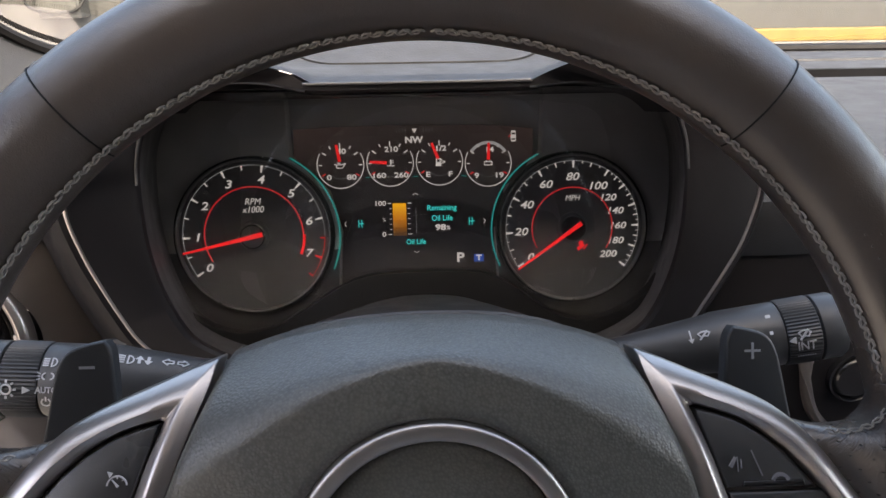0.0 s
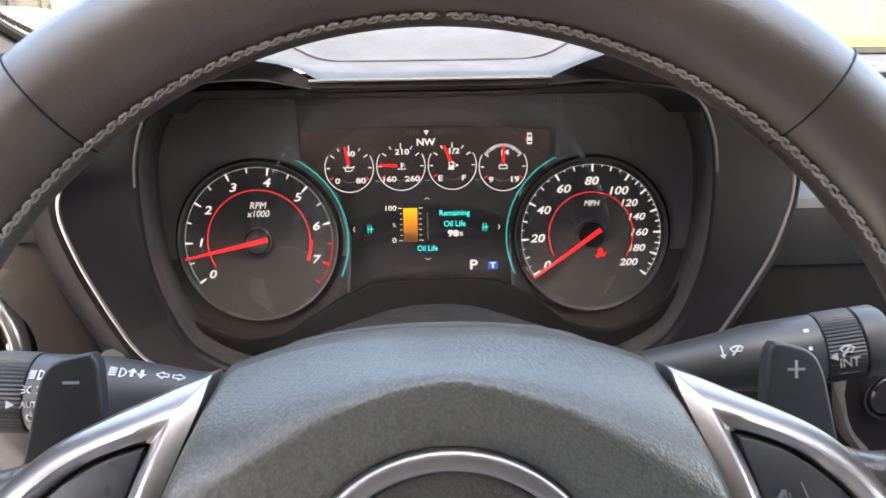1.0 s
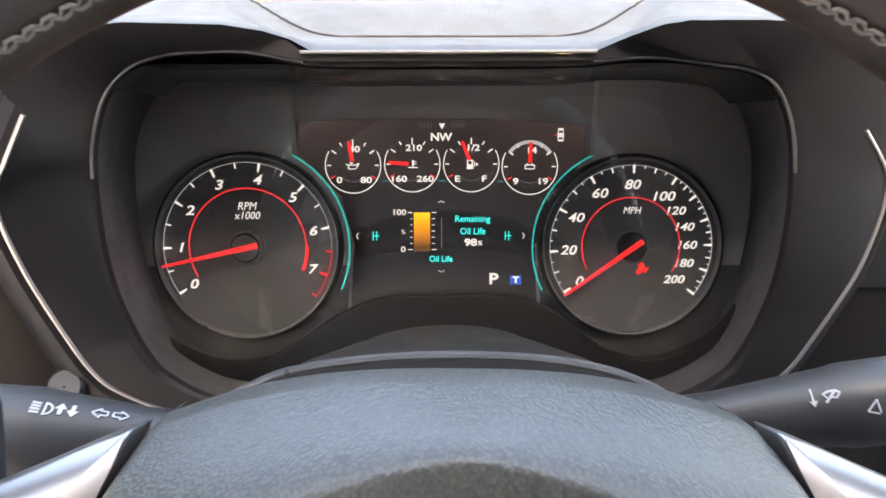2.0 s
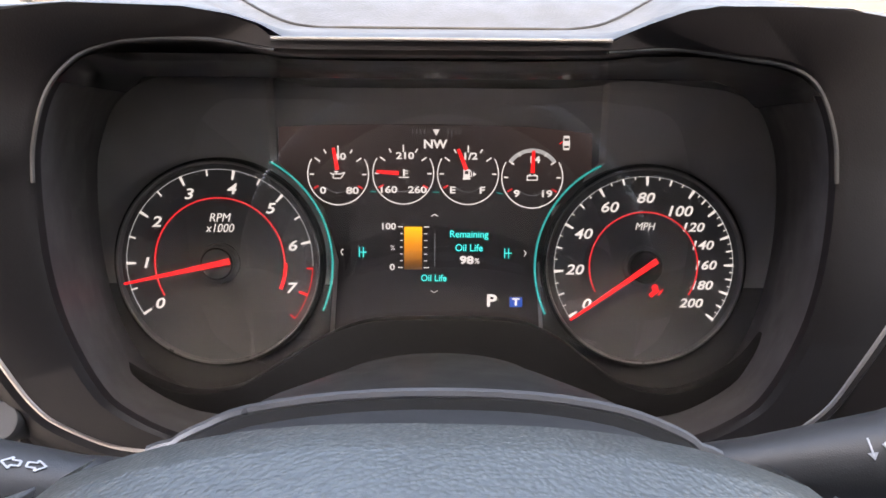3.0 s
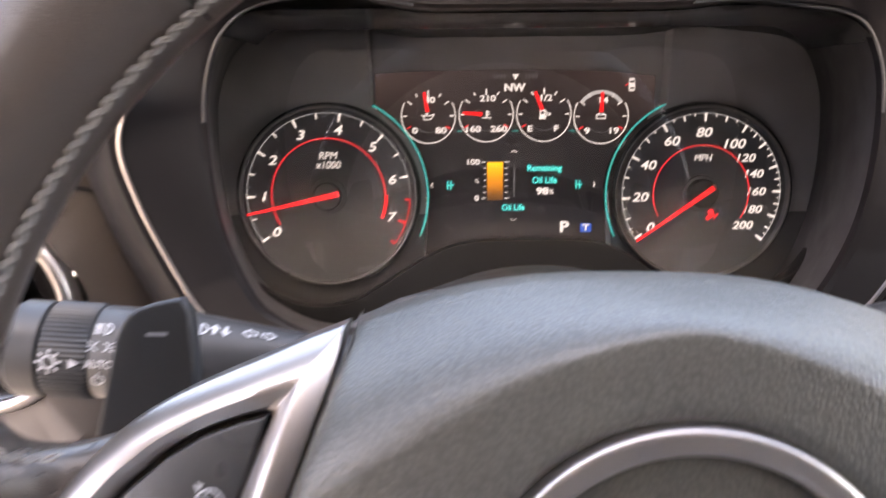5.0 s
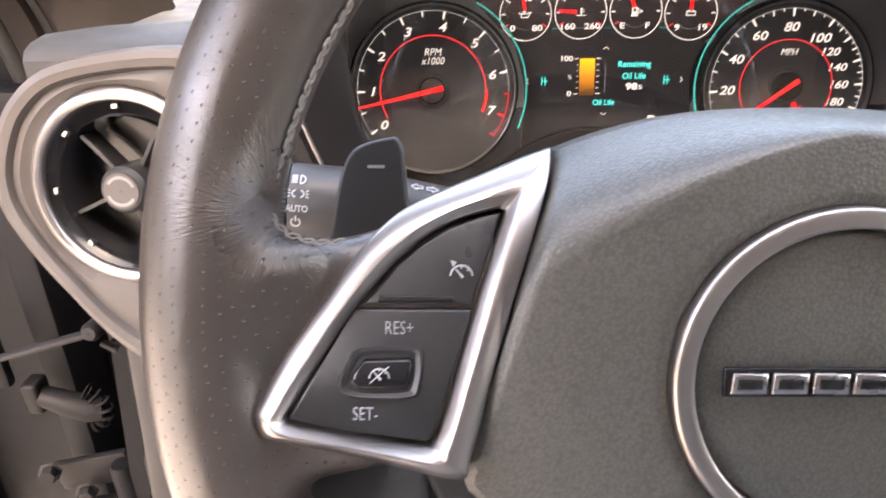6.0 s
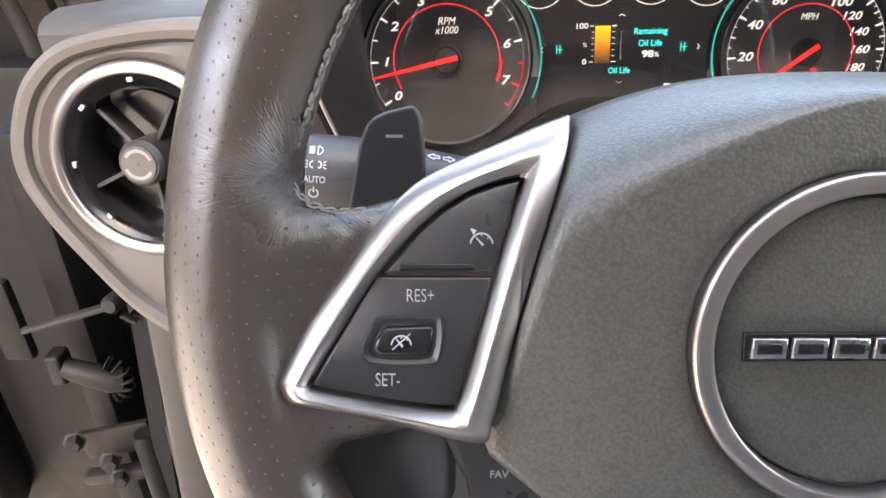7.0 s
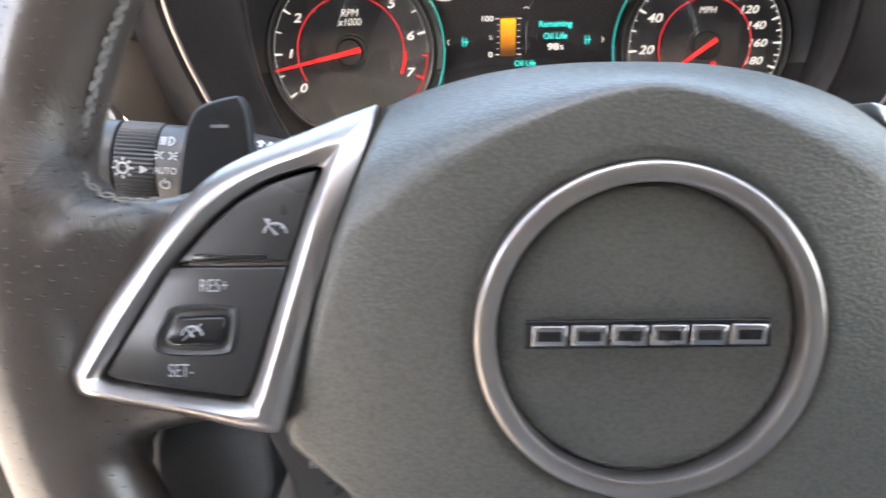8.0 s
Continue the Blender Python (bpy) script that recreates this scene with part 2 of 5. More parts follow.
def loft(rings, closed=True, cap=False, around=True):
    """Skin a list of rings, all of one length. around: each ring is closed. closed: the last ring joins the first."""
    n, k = len(rings[0]), len(rings)
    verts = [p for r in rings for p in r]
    faces = []
    for i in range(k if closed else k - 1):
        j = (i + 1) % k
        for a in range(n if around else n - 1):
            b = (a + 1) % n
            faces.append((i * n + a, i * n + b, j * n + b, j * n + a))
    if cap:
        faces.append(tuple(range(n)))
        faces.append(tuple((k - 1) * n + a for a in range(n)))
    return faces_of(verts, faces)


def tube(points, radius, seg=8, closed=False, flat=1.0):
    pts = [Vector(p) for p in points]
    rings, ref = [], Vector((0, 0, 1))
    for i, p in enumerate(pts):
        a = pts[i - 1] if (i or closed) else p
        b = pts[(i + 1) % len(pts)] if (closed or i + 1 < len(pts)) else p
        d = (b - a).normalized()
        s = d.cross(ref)
        s = s.normalized() if s.length > 1e-4 else Vector((1, 0, 0))
        u = s.cross(d)
        r = radius[i] if isinstance(radius, (list, tuple)) else radius
        rings.append([p + s * (r * math.cos(q)) + u * (r * flat * math.sin(q)) for q in (2 * math.pi * k / seg for k in range(seg))])
    return loft(rings, closed, not closed)


def lathe(profile, seg=64, centre=(0, 0), cap=False):
    """Turn (radius, height) pairs round the local z axis."""
    rings = []
    for r, h in profile:
        rings.append([(centre[0] + r * math.cos(2 * math.pi * k / seg), centre[1] + r * math.sin(2 * math.pi * k / seg), h) for k in range(seg)])
    return loft(rings, False, cap)


def plate(outline, z0, z1, bevel=0.0, seg=2):
    """A slab with the outline (x, y), between two heights, its upper edge rounded."""
    bm = bmesh.new()
    low = [bm.verts.new((x, y, z0)) for x, y in outline]
    high = [bm.verts.new((x, y, z1)) for x, y in outline]
    n = len(outline)
    bm.faces.new(low[::-1])
    top = bm.faces.new(high)
    for i in range(n):
        bm.faces.new((low[i], low[(i + 1) % n], high[(i + 1) % n], high[i]))
    bmesh.ops.recalc_face_normals(bm, faces=bm.faces)
    if bevel:
        bmesh.ops.bevel(bm, geom=list(top.edges), offset=bevel, segments=seg, affect="EDGES", profile=0.5)
    return bm


def box(x0, x1, y0, y1, z0, z1, bevel=0.0, seg=2):
    bm = bmesh.new()
    bmesh.ops.create_cube(bm, size=1.0)
    for v in bm.verts:
        v.co = ((x0 + x1) / 2 + v.co.x * (x1 - x0), (y0 + y1) / 2 + v.co.y * (y1 - y0), (z0 + z1) / 2 + v.co.z * (z1 - z0))
    if bevel:
        bmesh.ops.bevel(bm, geom=list(bm.edges), offset=bevel, segments=seg, affect="EDGES", profile=0.5)
    return bm


def smooth_line(points, n=6, closed=False):
    """A rounded line through the points."""
    pts = [Vector(p) if len(p) == 3 else Vector((*p, 0)) for p in points]
    k, out = len(pts), []
    for i in range(k if closed else k - 1):
        if closed:
            p0, p1, p2, p3 = (pts[(i + j) % k] for j in (-1, 0, 1, 2))
        else:
            p0, p1, p2, p3 = pts[max(i - 1, 0)], pts[i], pts[i + 1], pts[min(i + 2, k - 1)]
        for s in range(n):
            t = s / n
            out.append(0.5 * (2 * p1 + (p2 - p0) * t + (2 * p0 - 5 * p1 + 4 * p2 - p3) * t * t + (3 * p1 - p0 - 3 * p2 + p3) * t ** 3))
    if not closed:
        out.append(pts[-1])
    return out


def join(*bms):
    """Several pieces of one part in one bmesh."""
    whole = bmesh.new()
    for bm in bms:
        me = bpy.data.meshes.new("piece")
        bm.to_mesh(me)
        bm.free()
        whole.from_mesh(me)
        bpy.data.meshes.remove(me)
    return whole


def mirrored(bm):
    for v in bm.verts:
        v.co.x = -v.co.x
    return bm


def moved(bm, m):
    bmesh.ops.transform(bm, matrix=m, verts=bm.verts)
    return bm


def arc_band(r0, r1, a0, a1, z, centre=(0, 0), seg=48, thick=0.0003):
    """A flat band between two radii and two angles (degrees)."""
    out = [(centre[0] + r1 * math.cos(radians(a0 + (a1 - a0) * k / seg)), centre[1] + r1 * math.sin(radians(a0 + (a1 - a0) * k / seg))) for k in range(seg + 1)]
    inn = [(centre[0] + r0 * math.cos(radians(a0 + (a1 - a0) * k / seg)), centre[1] + r0 * math.sin(radians(a0 + (a1 - a0) * k / seg))) for k in range(seg + 1)]
    rings = [[(*out[k], z), (*out[k], z + thick), (*inn[k], z + thick), (*inn[k], z)] for k in range(seg + 1)]
    return loft(rings, False, True)


def bar(x0, y0, x1, y1, w0, w1, z, thick=0.0003):
    """A flat stroke from one point to another."""
    d = Vector((x1 - x0, y1 - y0))
    n = Vector((-d.y, d.x)).normalized()
    return plate([(x0 - n.x * w0 / 2, y0 - n.y * w0 / 2), (x1 - n.x * w1 / 2, y1 - n.y * w1 / 2), (x1 + n.x * w1 / 2, y1 + n.y * w1 / 2), (x0 + n.x * w0 / 2, y0 + n.y * w0 / 2)], z, z + thick)


def lettering(name, body, size, material, parent, x, y, z, shear=0.0, bold=0.0, width=1.0, label="", m=None):
    """Words as a thin mesh, centred at (x, y)."""
    cu = bpy.data.curves.new("words", "FONT")
    cu.body, cu.size, cu.shear, cu.offset = body, size, shear, bold
    cu.align_x, cu.align_y, cu.extrude, cu.resolution_u = "CENTER", "CENTER", 0.0001, 3
    tmp = bpy.data.objects.new("words", cu)
    me = bpy.data.meshes.new_from_object(tmp)
    bpy.data.objects.remove(tmp)
    bpy.data.curves.remove(cu)
    me.transform((m or Matrix()) @ Matrix.Translation((x, y, z)) @ Matrix.Diagonal((width, 1, 1, 1)))
    me.name = name
    me.materials.clear()
    me.materials.append(material)
    ob = new(name, me)
    ob.parent = parent
    return tagged(ob, label)


WHEEL = pose(0.0016, -0.0023, 0.7443, 68.85, 1.12, 0.78)
CLUSTER = pose(-0.0002, 0.3105, 0.7396, 76.72, -0.08, -0.48)
VENT = pose(-0.2890, 0.2145, 0.7103, 80.38, 1.42, -2.39)
SIDE = pose(-0.0227, 0.0029, -0.0040, 0.38, 1.42, -2.39)


# ---------- the setting: ground, walls, car shell ----------
def setting(name, bm, material, label, category, smooth=False):
    return tagged(mesh_object(name, bm, material, smooth), label, category, kind="structure")


asphalt = Mat("concrete", (0.21, 0.203, 0.19), 0.85)
asphalt.vary(asphalt.noise(0.7, 6), 0.75, 1.2)
asphalt.bump(asphalt.noise(60, 4), 0.004)
setting("ground", box(-400, 400, -400, 400, -0.3, 0), asphalt.m, "pale sunlit concrete yard around the car", "ground")

# cream-white paint darkened to 0.06 so the sunlit wall reads as shaded
stucco = Mat("shaded_wall_paint", (0.060, 0.0595, 0.0565), 0.8)
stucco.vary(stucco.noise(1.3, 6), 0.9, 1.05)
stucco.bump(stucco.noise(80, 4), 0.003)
ochre = Mat("yellow_paint", (0.20, 0.13, 0.03), 0.6)
ochre.vary(ochre.noise(3, 5), 0.85, 1.1)
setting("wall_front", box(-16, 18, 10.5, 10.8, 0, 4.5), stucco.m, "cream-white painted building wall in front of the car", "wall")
setting("kerb", box(-1.6, 18, 10.36, 10.497, 0, 0.19, 0.02), ochre.m, "yellow painted kerb along the foot of the white wall", "kerb")
# unseen wall on the left, added to send light in at the door
setting("wall_left", box(-7.3, -7.0, -14, 10.3, 0, 4.0), stucco.m, "unseen cream-white side wall, added to bounce light", "wall")

# headliner and bulkhead are unseen; their pale cloth lifts the cluster's blacks
lining = Mat("headliner_fabric", (0.58, 0.585, 0.60), 0.9, spec=0.2)
lining.vary(lining.noise(3, 4), 0.92, 1.06)
lining = lining.m
trim_dark = plastic("cabin_trim", (0.15, 0.145, 0.14), 0.6, 400, 0.0004)
# shell of the cabin, closing the place above and behind
setting("ceiling", box(-0.60, 1.28, -1.42, -0.06, 1.17, 1.19, 0.004), lining, "unseen pale grey cloth headliner, kept light to brighten the dials", "ceiling")
setting("wall_back", box(-0.60, 1.28, -1.40, -1.36, 0.2, 1.168), lining, "unseen pale grey rear bulkhead, closing the cabin and brightening the dials", "wall")
setting("wall_east", box(1.24, 1.28, -1.355, 0.9, 0.15, 0.86), trim_dark, "dark inner panel of the passenger door", "wall")
setting("floor", box(-0.40, 1.235, -1.355, 0.9, 0.15, 0.18), trim_dark, "dark carpet of the car floor", "floor")


# unseen panels, added to keep side light out of the cover's reflection
setting("wall_west", box(-0.60, -0.57, -1.355, -0.62, 0.15, 1.168), trim_dark, "unseen dark quarter panel, added to block light from the side", "wall")
setting("wall_northeast", box(1.245, 1.275, -1.355, -0.62, 0.862, 1.168), trim_dark, "unseen dark quarter panel, added to block light from the side", "wall")


# unseen seats, added to block rear light and reflect in the cover
def seat(x):
    st = thing("car_seat", pose(x, -0.75, 0.18), "unseen bucket seat, added pale to reflect in the cluster cover", "car seat", "front seats")
    part("cushion", box(-0.25, 0.25, -0.22, 0.28, 0.12, 0.32, 0.06, 4), PLAIN_LEATHER, st)
    part("backrest", moved(box(-0.25, 0.25, -0.07, 0.07, 0.0, 0.60, 0.05, 4), pose(0, -0.24, 0.28, 12)), PLAIN_LEATHER, st)
    part("headrest", moved(box(-0.13, 0.13, -0.05, 0.05, 0.0, 0.16, 0.04, 4), pose(0, -0.37, 0.81, 8)), PLAIN_LEATHER, st)


seat(0.0)
seat(0.72)


# ---------- steering wheel ----------
def steering_wheel():
    wheel = thing("steering_wheel", WHEEL, "black leather steering wheel with satin metal spokes and grey stitching", "steering wheel")
    cy, cz, R = 0.013, -0.018, 0.1690
    def bezel_z(y):
        return -0.009 - 0.2 * y - 9.0 * max(0.0, y - 0.022) ** 2
    # rim and spoke wraps, skinned as one body of leather
    rings = []
    for k in range(144):
        a = 2 * math.pi * k / 144
        flat = max(0.0, -math.sin(a) - 0.80) * 0.10
        rr = R - flat
        wide = 0.0180
        deep = 0.0165
        rings.append([((rr + wide * math.cos(b)) * math.cos(a), cy + (rr + wide * math.cos(b)) * math.sin(a), cz + deep * math.sin(b)) for b in (2 * math.pi * j / 20 for j in range(20))])
    body = loft(rings, True)
    up_x = [-0.175, -0.160, -0.1530, -0.1455, -0.133, -0.122, -0.100, -0.088]
    up_y = [0.0600, 0.0540, 0.0400, 0.0345, 0.0335, 0.0365, 0.0470, 0.0440]
    dn_x = [-0.175, -0.158, -0.148, -0.139, -0.120, -0.100, -0.088]
    dn_y = [-0.0660, -0.0580, -0.0460, -0.0340, -0.0300, -0.0260, -0.0260]
    bez_y = [-0.034, -0.0188, -0.0130, 0.0004, 0.0172, 0.0336, 0.0435, 0.0519]
    bez_x = [-0.1400, -0.1438, -0.1527, -0.1465, -0.1352, -0.1233, -0.1109, -0.0916]

    def soft(a, b, v):
        t = min(max((v - a) / (b - a), 0.0), 1.0)
        return t * t * (3 - 2 * t)

    def wrap_z(x, y):
        """Height of the leather between the bezel and the crest of the rim."""
        away = soft(0.0, 0.022, np.interp(y, bez_y, bez_x) - x)
        return (bezel_z(y) - 0.0042) * (1 - away) - 0.0042 * away
    slices = []
    for k in range(43):
        x = -0.172 + 0.084 * k / 42
        y1, y0 = np.interp(x, up_x, up_y), np.interp(x, dn_x, dn_y)
        mid_y, half_y = (y0 + y1) / 2, (y1 - y0) / 2
        ring = []
        for j in range(40):
            q = 2 * math.pi * j / 40
            cq, sq = math.cos(q), math.sin(q)
            y = mid_y + half_y * math.copysign(abs(cq) ** 0.45, cq)
            top = wrap_z(x, y)
            zc = (top - 0.040) / 2
            ring.append((x, y, zc + (top + 0.040) / 2 * math.copysign(abs(sq) ** 0.6, sq)))
        slices.append(ring)
    spoke = loft(slices, False, True)
    other = mirrored(spoke.copy())
    bmesh.ops.reverse_faces(other, faces=other.faces)
    raw = mesh_object("rim", join(body, spoke, other), LEATHER)
    rem = raw.modifiers.new("skin", "REMESH")
    rem.mode, rem.voxel_size = "VOXEL", 0.0016
    smo = raw.modifiers.new("soft", "SMOOTH")
    smo.factor, smo.iterations = 0.5, 26
    me = bpy.data.meshes.new_from_object(raw.evaluated_get(bpy.context.evaluated_depsgraph_get()))
    old = raw.data
    raw.modifiers.clear()
    raw.data = me
    bpy.data.meshes.remove(old)
    for p in me.polygons:
        p.use_smooth = True
    raw.name = "rim"
    raw.parent = wheel
    tagged(raw, "perforated black leather rim")

    # braided stitching along the inner side of the rim, then round the inner corner of each spoke
    line = []
    for a in range(90, 164, 2):
        c, s_, b = math.cos(radians(a)), math.sin(radians(a)), radians(20)
        rr = R - 0.0182 * math.cos(b)
        line.append((Vector((rr * c, cy + rr * s_, cz + 0.0167 * math.sin(b))), Vector((-c * math.cos(b), -s_ * math.cos(b), math.sin(b)))))
    for p in ((-0.1508, 0.0445, -0.0135), (-0.1490, 0.0396, -0.0148), (-0.1460, 0.0360, -0.0160), (-0.1410, 0.0340, -0.0170), (-0.1340, 0.0333, -0.0176), (-0.1270, 0.0348, -0.0180)):
        n_in = Vector((-p[0], cy - p[1] + 0.06, 0)).normalized()
        line.append((Vector(p), (n_in * 0.55 + Vector((0, 0, 0.85))).normalized()))
    run = [0.0]
    for (p, _), (q, _) in zip(line, line[1:]):
        run.append(run[-1] + (q - p).length)

    def on_path(s, k):
        return Vector([np.interp(s, run, [v[k][i] for v in line]) for i in range(3)])
    thread, s, rng = [], 0.001, random.Random(11)
    while s < run[-1] - 0.007:
        nrm = on_path(s + 0.002, 1).normalized()
        small = 1.0 if s < run[-7] else 0.72
        for w in (1, -1):
            at_s, pull = s + (0.0 if w > 0 else 0.0012), rng.uniform(0.85, 1.15)
            path = []
            for ahead, off, lift in ((0.0, -0.0003, -0.0001), (0.0010, 0.0008, 0.0002), (0.0028, 0.0010, 0.0003), (0.0040, 0.0000, 0.0004)):
                p, q = on_path(at_s + ahead, 0), on_path(at_s + ahead + 0.001, 0)
                path.append(p + (q - p).normalized().cross(nrm) * (off * w * small * pull) + nrm * lift * small)
            thread.append(tube(path, [0.00034 * small, 0.00046 * small, 0.00046 * small, 0.00034 * small], 5))
        s += 0.0040
    right = [mirrored(t.copy()) for t in thread]
    part("stitching", join(*thread, *right), THREAD, raw, "grey thread stitching").data["kind"] = "stuff"

    # leather seams
    for a in (130.9, 50.2):
        t = radians(a)
        pts = []
        for j in range(25):
            b = radians(-60 + 240 * j / 24)
            pts.append(((R + 0.0179 * math.cos(b)) * math.cos(t), cy + (R + 0.0179 * math.cos(b)) * math.sin(t), cz + 0.0164 * math.sin(b)))
        part("seam", tube(pts, 0.00030, 6), GAP, raw)

    # hub cover, a domed grained pad
    edge_y = [-0.090, -0.060, -0.0475, -0.0350, -0.0310, -0.0273, -0.0220, -0.0044, 0.0223, 0.0464, 0.0596, 0.075]
    edge_x = [0.0640, 0.0700, 0.0800, 0.0960, 0.0975, 0.0968, 0.0950, 0.0901, 0.0822, 0.0735, 0.0700, 0.068]

    def top_at(s):
        return 0.0718 - 0.0125 * abs(s) ** 2.6

    def brow(x):
        """The line above which the front face rolls over to the top."""
        return 0.0622 - 0.0150 * (abs(x) / 0.043) ** 1.6

    def height(x, y, top):
        r = math.hypot(x, y)
        face = -0.0040 - 0.0050 * (max(0.0, abs(x) - 0.030) / 0.062) ** 2 - 0.0018 * max(0.0, r - 0.046) / 0.03
        g = min(max((r - 0.0385) / 0.003, 0), 1)
        groove = math.exp(-((r - 0.0460) / 0.0012) ** 2)
        z = face + 0.0018 - 0.0026 * (1 - g) - 0.0010 * groove - 0.003 * math.exp(-((r - 0.0419) / 0.0034) ** 6)
        yb = brow(x)
        if y > yb:
            fall = 0.0335 + 0.0060 * (abs(x) / 0.070) ** 2
            z -= (fall + 0.0022 + face) * ((y - yb) / (top - yb)) ** (1.75 + 0.35 * (abs(x) / 0.07) ** 2)
        return z
    rows = []
    ny, nx = 130, 120
    for i in range(ny + 1):
        row = []
        for j in range(nx + 1):
            s = -1 + 2 * j / nx
            yy = top_at(s) + (-0.086 - top_at(s)) * (i / ny) ** 1.25
            w = np.interp(yy, edge_y, edge_x)
            # small round on the side edges
            near = max(0.0, abs(s) - 0.965) / 0.035
            row.append((s * w, yy, height(s * w, yy, top_at(s)) - 0.0016 * near * near))
        rows.append(row)
    # turned edge
    edge = [[(x * 1.01, y + 0.001, z - 0.012) for x, y, z in rows[0]]]
    rows = [[(row[0][0] - 0.0005, row[0][1], row[0][2] - 0.016)] + row + [(row[-1][0] + 0.0005, row[-1][1], row[-1][2] - 0.016)] for row in edge + rows]
    hub = part("airbag_cover", loft(rows, False, False, False), PAD, wheel, "grained dark grey hub cover")
    part("badge_ring", lathe([(0.0392, -0.0055), (0.0394, -0.0008), (0.0397, 0.0000), (0.0402, 0.0003), (0.0410, 0.0004), (0.0432, 0.0004), (0.0440, 0.0003), (0.0446, -0.0001), (0.0450, -0.0010), (0.0451, -0.006)], 128), SATIN, hub, "brushed satin metal ring")
    part("nameplate", plate([(-0.0318, -0.0036), (0.0312, -0.0030), (0.0309, 0.0045), (-0.0318, 0.0039)], -0.0025, -0.0012, 0.0003), GLOSS, hub, "gloss black plate with six plain metal blocks")
    for k in range(6):
        x0 = -0.0303 + 0.0102 * k
        dy = 0.0003 + x0 * 0.011
        outer = [(x0, -0.0026), (x0 + 0.0090, -0.0026), (x0 + 0.0092, 0.0028), (x0 + 0.0004, 0.0028)]
        inner = [(x0 + 0.0014, -0.0012), (x0 + 0.0077, -0.0012), (x0 + 0.0078, 0.0014), (x0 + 0.0016, 0.0014)]
        part("block", plate([(x, y + dy) for x, y in outer], -0.0014, -0.0002, 0.0005), DARK_CHROME, hub)
        part("block", plate([(x, y + dy) for x, y in inner], -0.0012, 0.0000, 0.0001), GLOSS, hub)

    # back of the hub and boss
    part("hub_back", plate([(-0.068, 0.045), (-0.03, 0.055), (0.03, 0.055), (0.068, 0.045), (0.085, -0.05), (0.06, -0.10), (-0.06, -0.10), (-0.085, -0.05)], -0.085, -0.055, 0.004), SHROUD, wheel)

    outer = [(-0.0731, 0.0594), (-0.0745, 0.0590), (-0.0816, 0.0563), (-0.0916, 0.0519), (-0.1013, 0.0479), (-0.1109, 0.0435), (-0.1172, 0.0394), (-0.1233, 0.0336), (-0.1293, 0.0258), (-0.1352, 0.0172), (-0.1412, 0.0087), (-0.1465, 0.0004), (-0.1517, -0.0093), (-0.1527, -0.013), (-0.15, -0.0174), (-0.1438, -0.0188), (-0.1225, -0.0225), (-0.0998, -0.0273), (-0.0962, -0.022), (-0.0913, -0.0044), (-0.0834, 0.0223), (-0.0747, 0.0490), (-0.0729, 0.0578)]
    inner = [(-0.0864, 0.0423), (-0.0872, 0.0425), (-0.0884, 0.0426), (-0.0938, 0.0413), (-0.1015, 0.0387), (-0.1091, 0.0344), (-0.1125, 0.0314), (-0.116, 0.0286), (-0.1229, 0.021), (-0.129, 0.0132), (-0.135, 0.0038), (-0.1411, -0.0058), (-0.1438, -0.0102), (-0.1453, -0.0127), (-0.1441, -0.0142), (-0.1348, -0.0161), (-0.1195, -0.0185), (-0.1074, -0.0198), (-0.1051, -0.0183), (-0.1028, -0.0128), (-0.0983, 0.0029), (-0.0923, 0.0239), (-0.0868, 0.0410)]

    def bezel_rings(fracs):
        rings = []
        for f, lift in fracs:
            pts = []
            for o, i in zip(outer, inner):
                o, way = Vector(o), Vector(i) - Vector(o)
                pts.append(tuple(o + (way * f if f >= 0 else way.normalized() * (0.0075 * f))))
            line = smooth_line(pts, 5, True)
            rings.append([(p.x, p.y, bezel_z(p.y) + lift) for p in line])
        return rings

    for side in (1, -1):
        flip = (lambda bm: bm) if side == 1 else mirrored
        bez = part("spoke_bezel", flip(loft(bezel_rings([(-0.11, -0.014), (-0.13, -0.0030), (-0.10, -0.0012), (0.0, -0.0002), (0.30, 0.0014), (0.52, 0.0021), (0.62, 0.0021), (0.72, 0.0014), (0.93, -0.0002), (1.0, -0.0016), (1.0, -0.012)]), False)), SATIN, wheel, "satin metal spoke bezel")
        back = plate([(p.x, p.y) for p in smooth_line([(o[0] * 0.35 + i[0] * 0.65, o[1] * 0.35 + i[1] * 0.65) for o, i in zip(outer, inner)], 3, True)], -0.002, 0)
        for v in back.verts:
            v.co.z += bezel_z(v.co.y) - 0.0075
        part("switch_well", flip(back), GAP, bez)

        def sloped(bm, z=0.0):
            for v in bm.verts:
                v.co.z += -0.0108 + z - 0.18 * v.co.y - 7.0 * max(0.0, v.co.y - 0.022) ** 2
            return flip(bm)
        upper = [(-0.0877, 0.0416), (-0.0938, 0.0402), (-0.1015, 0.0375), (-0.1091, 0.0330), (-0.1160, 0.0271), (-0.1221, 0.0200), (-0.1252, 0.0170), (-0.0953, 0.0174)]
        low = [(-0.1272, 0.0157), (-0.1297, 0.0117), (-0.1350, 0.0031), (-0.1411, -0.0067), (-0.1444, -0.0124), (-0.1433, -0.0135), (-0.1349, -0.0150), (-0.1195, -0.0174), (-0.1078, -0.0188), (-0.1062, -0.0173), (-0.1039, -0.0121), (-0.0956, 0.0158)]
        up = part("button", sloped(plate(upper, -0.004, 0.0, 0.0006)), BUTTON, bez)
        lo = part("button", sloped(plate(low, -0.004, 0.0, 0.0006)), BUTTON, bez)
        part("slot", sloped(plate([(-0.1210, 0.0176), (-0.1002, 0.0178), (-0.1006, 0.0195), (-0.1206, 0.0195)], -0.001, 0.0007, 0.0003)), GLOSS, bez)
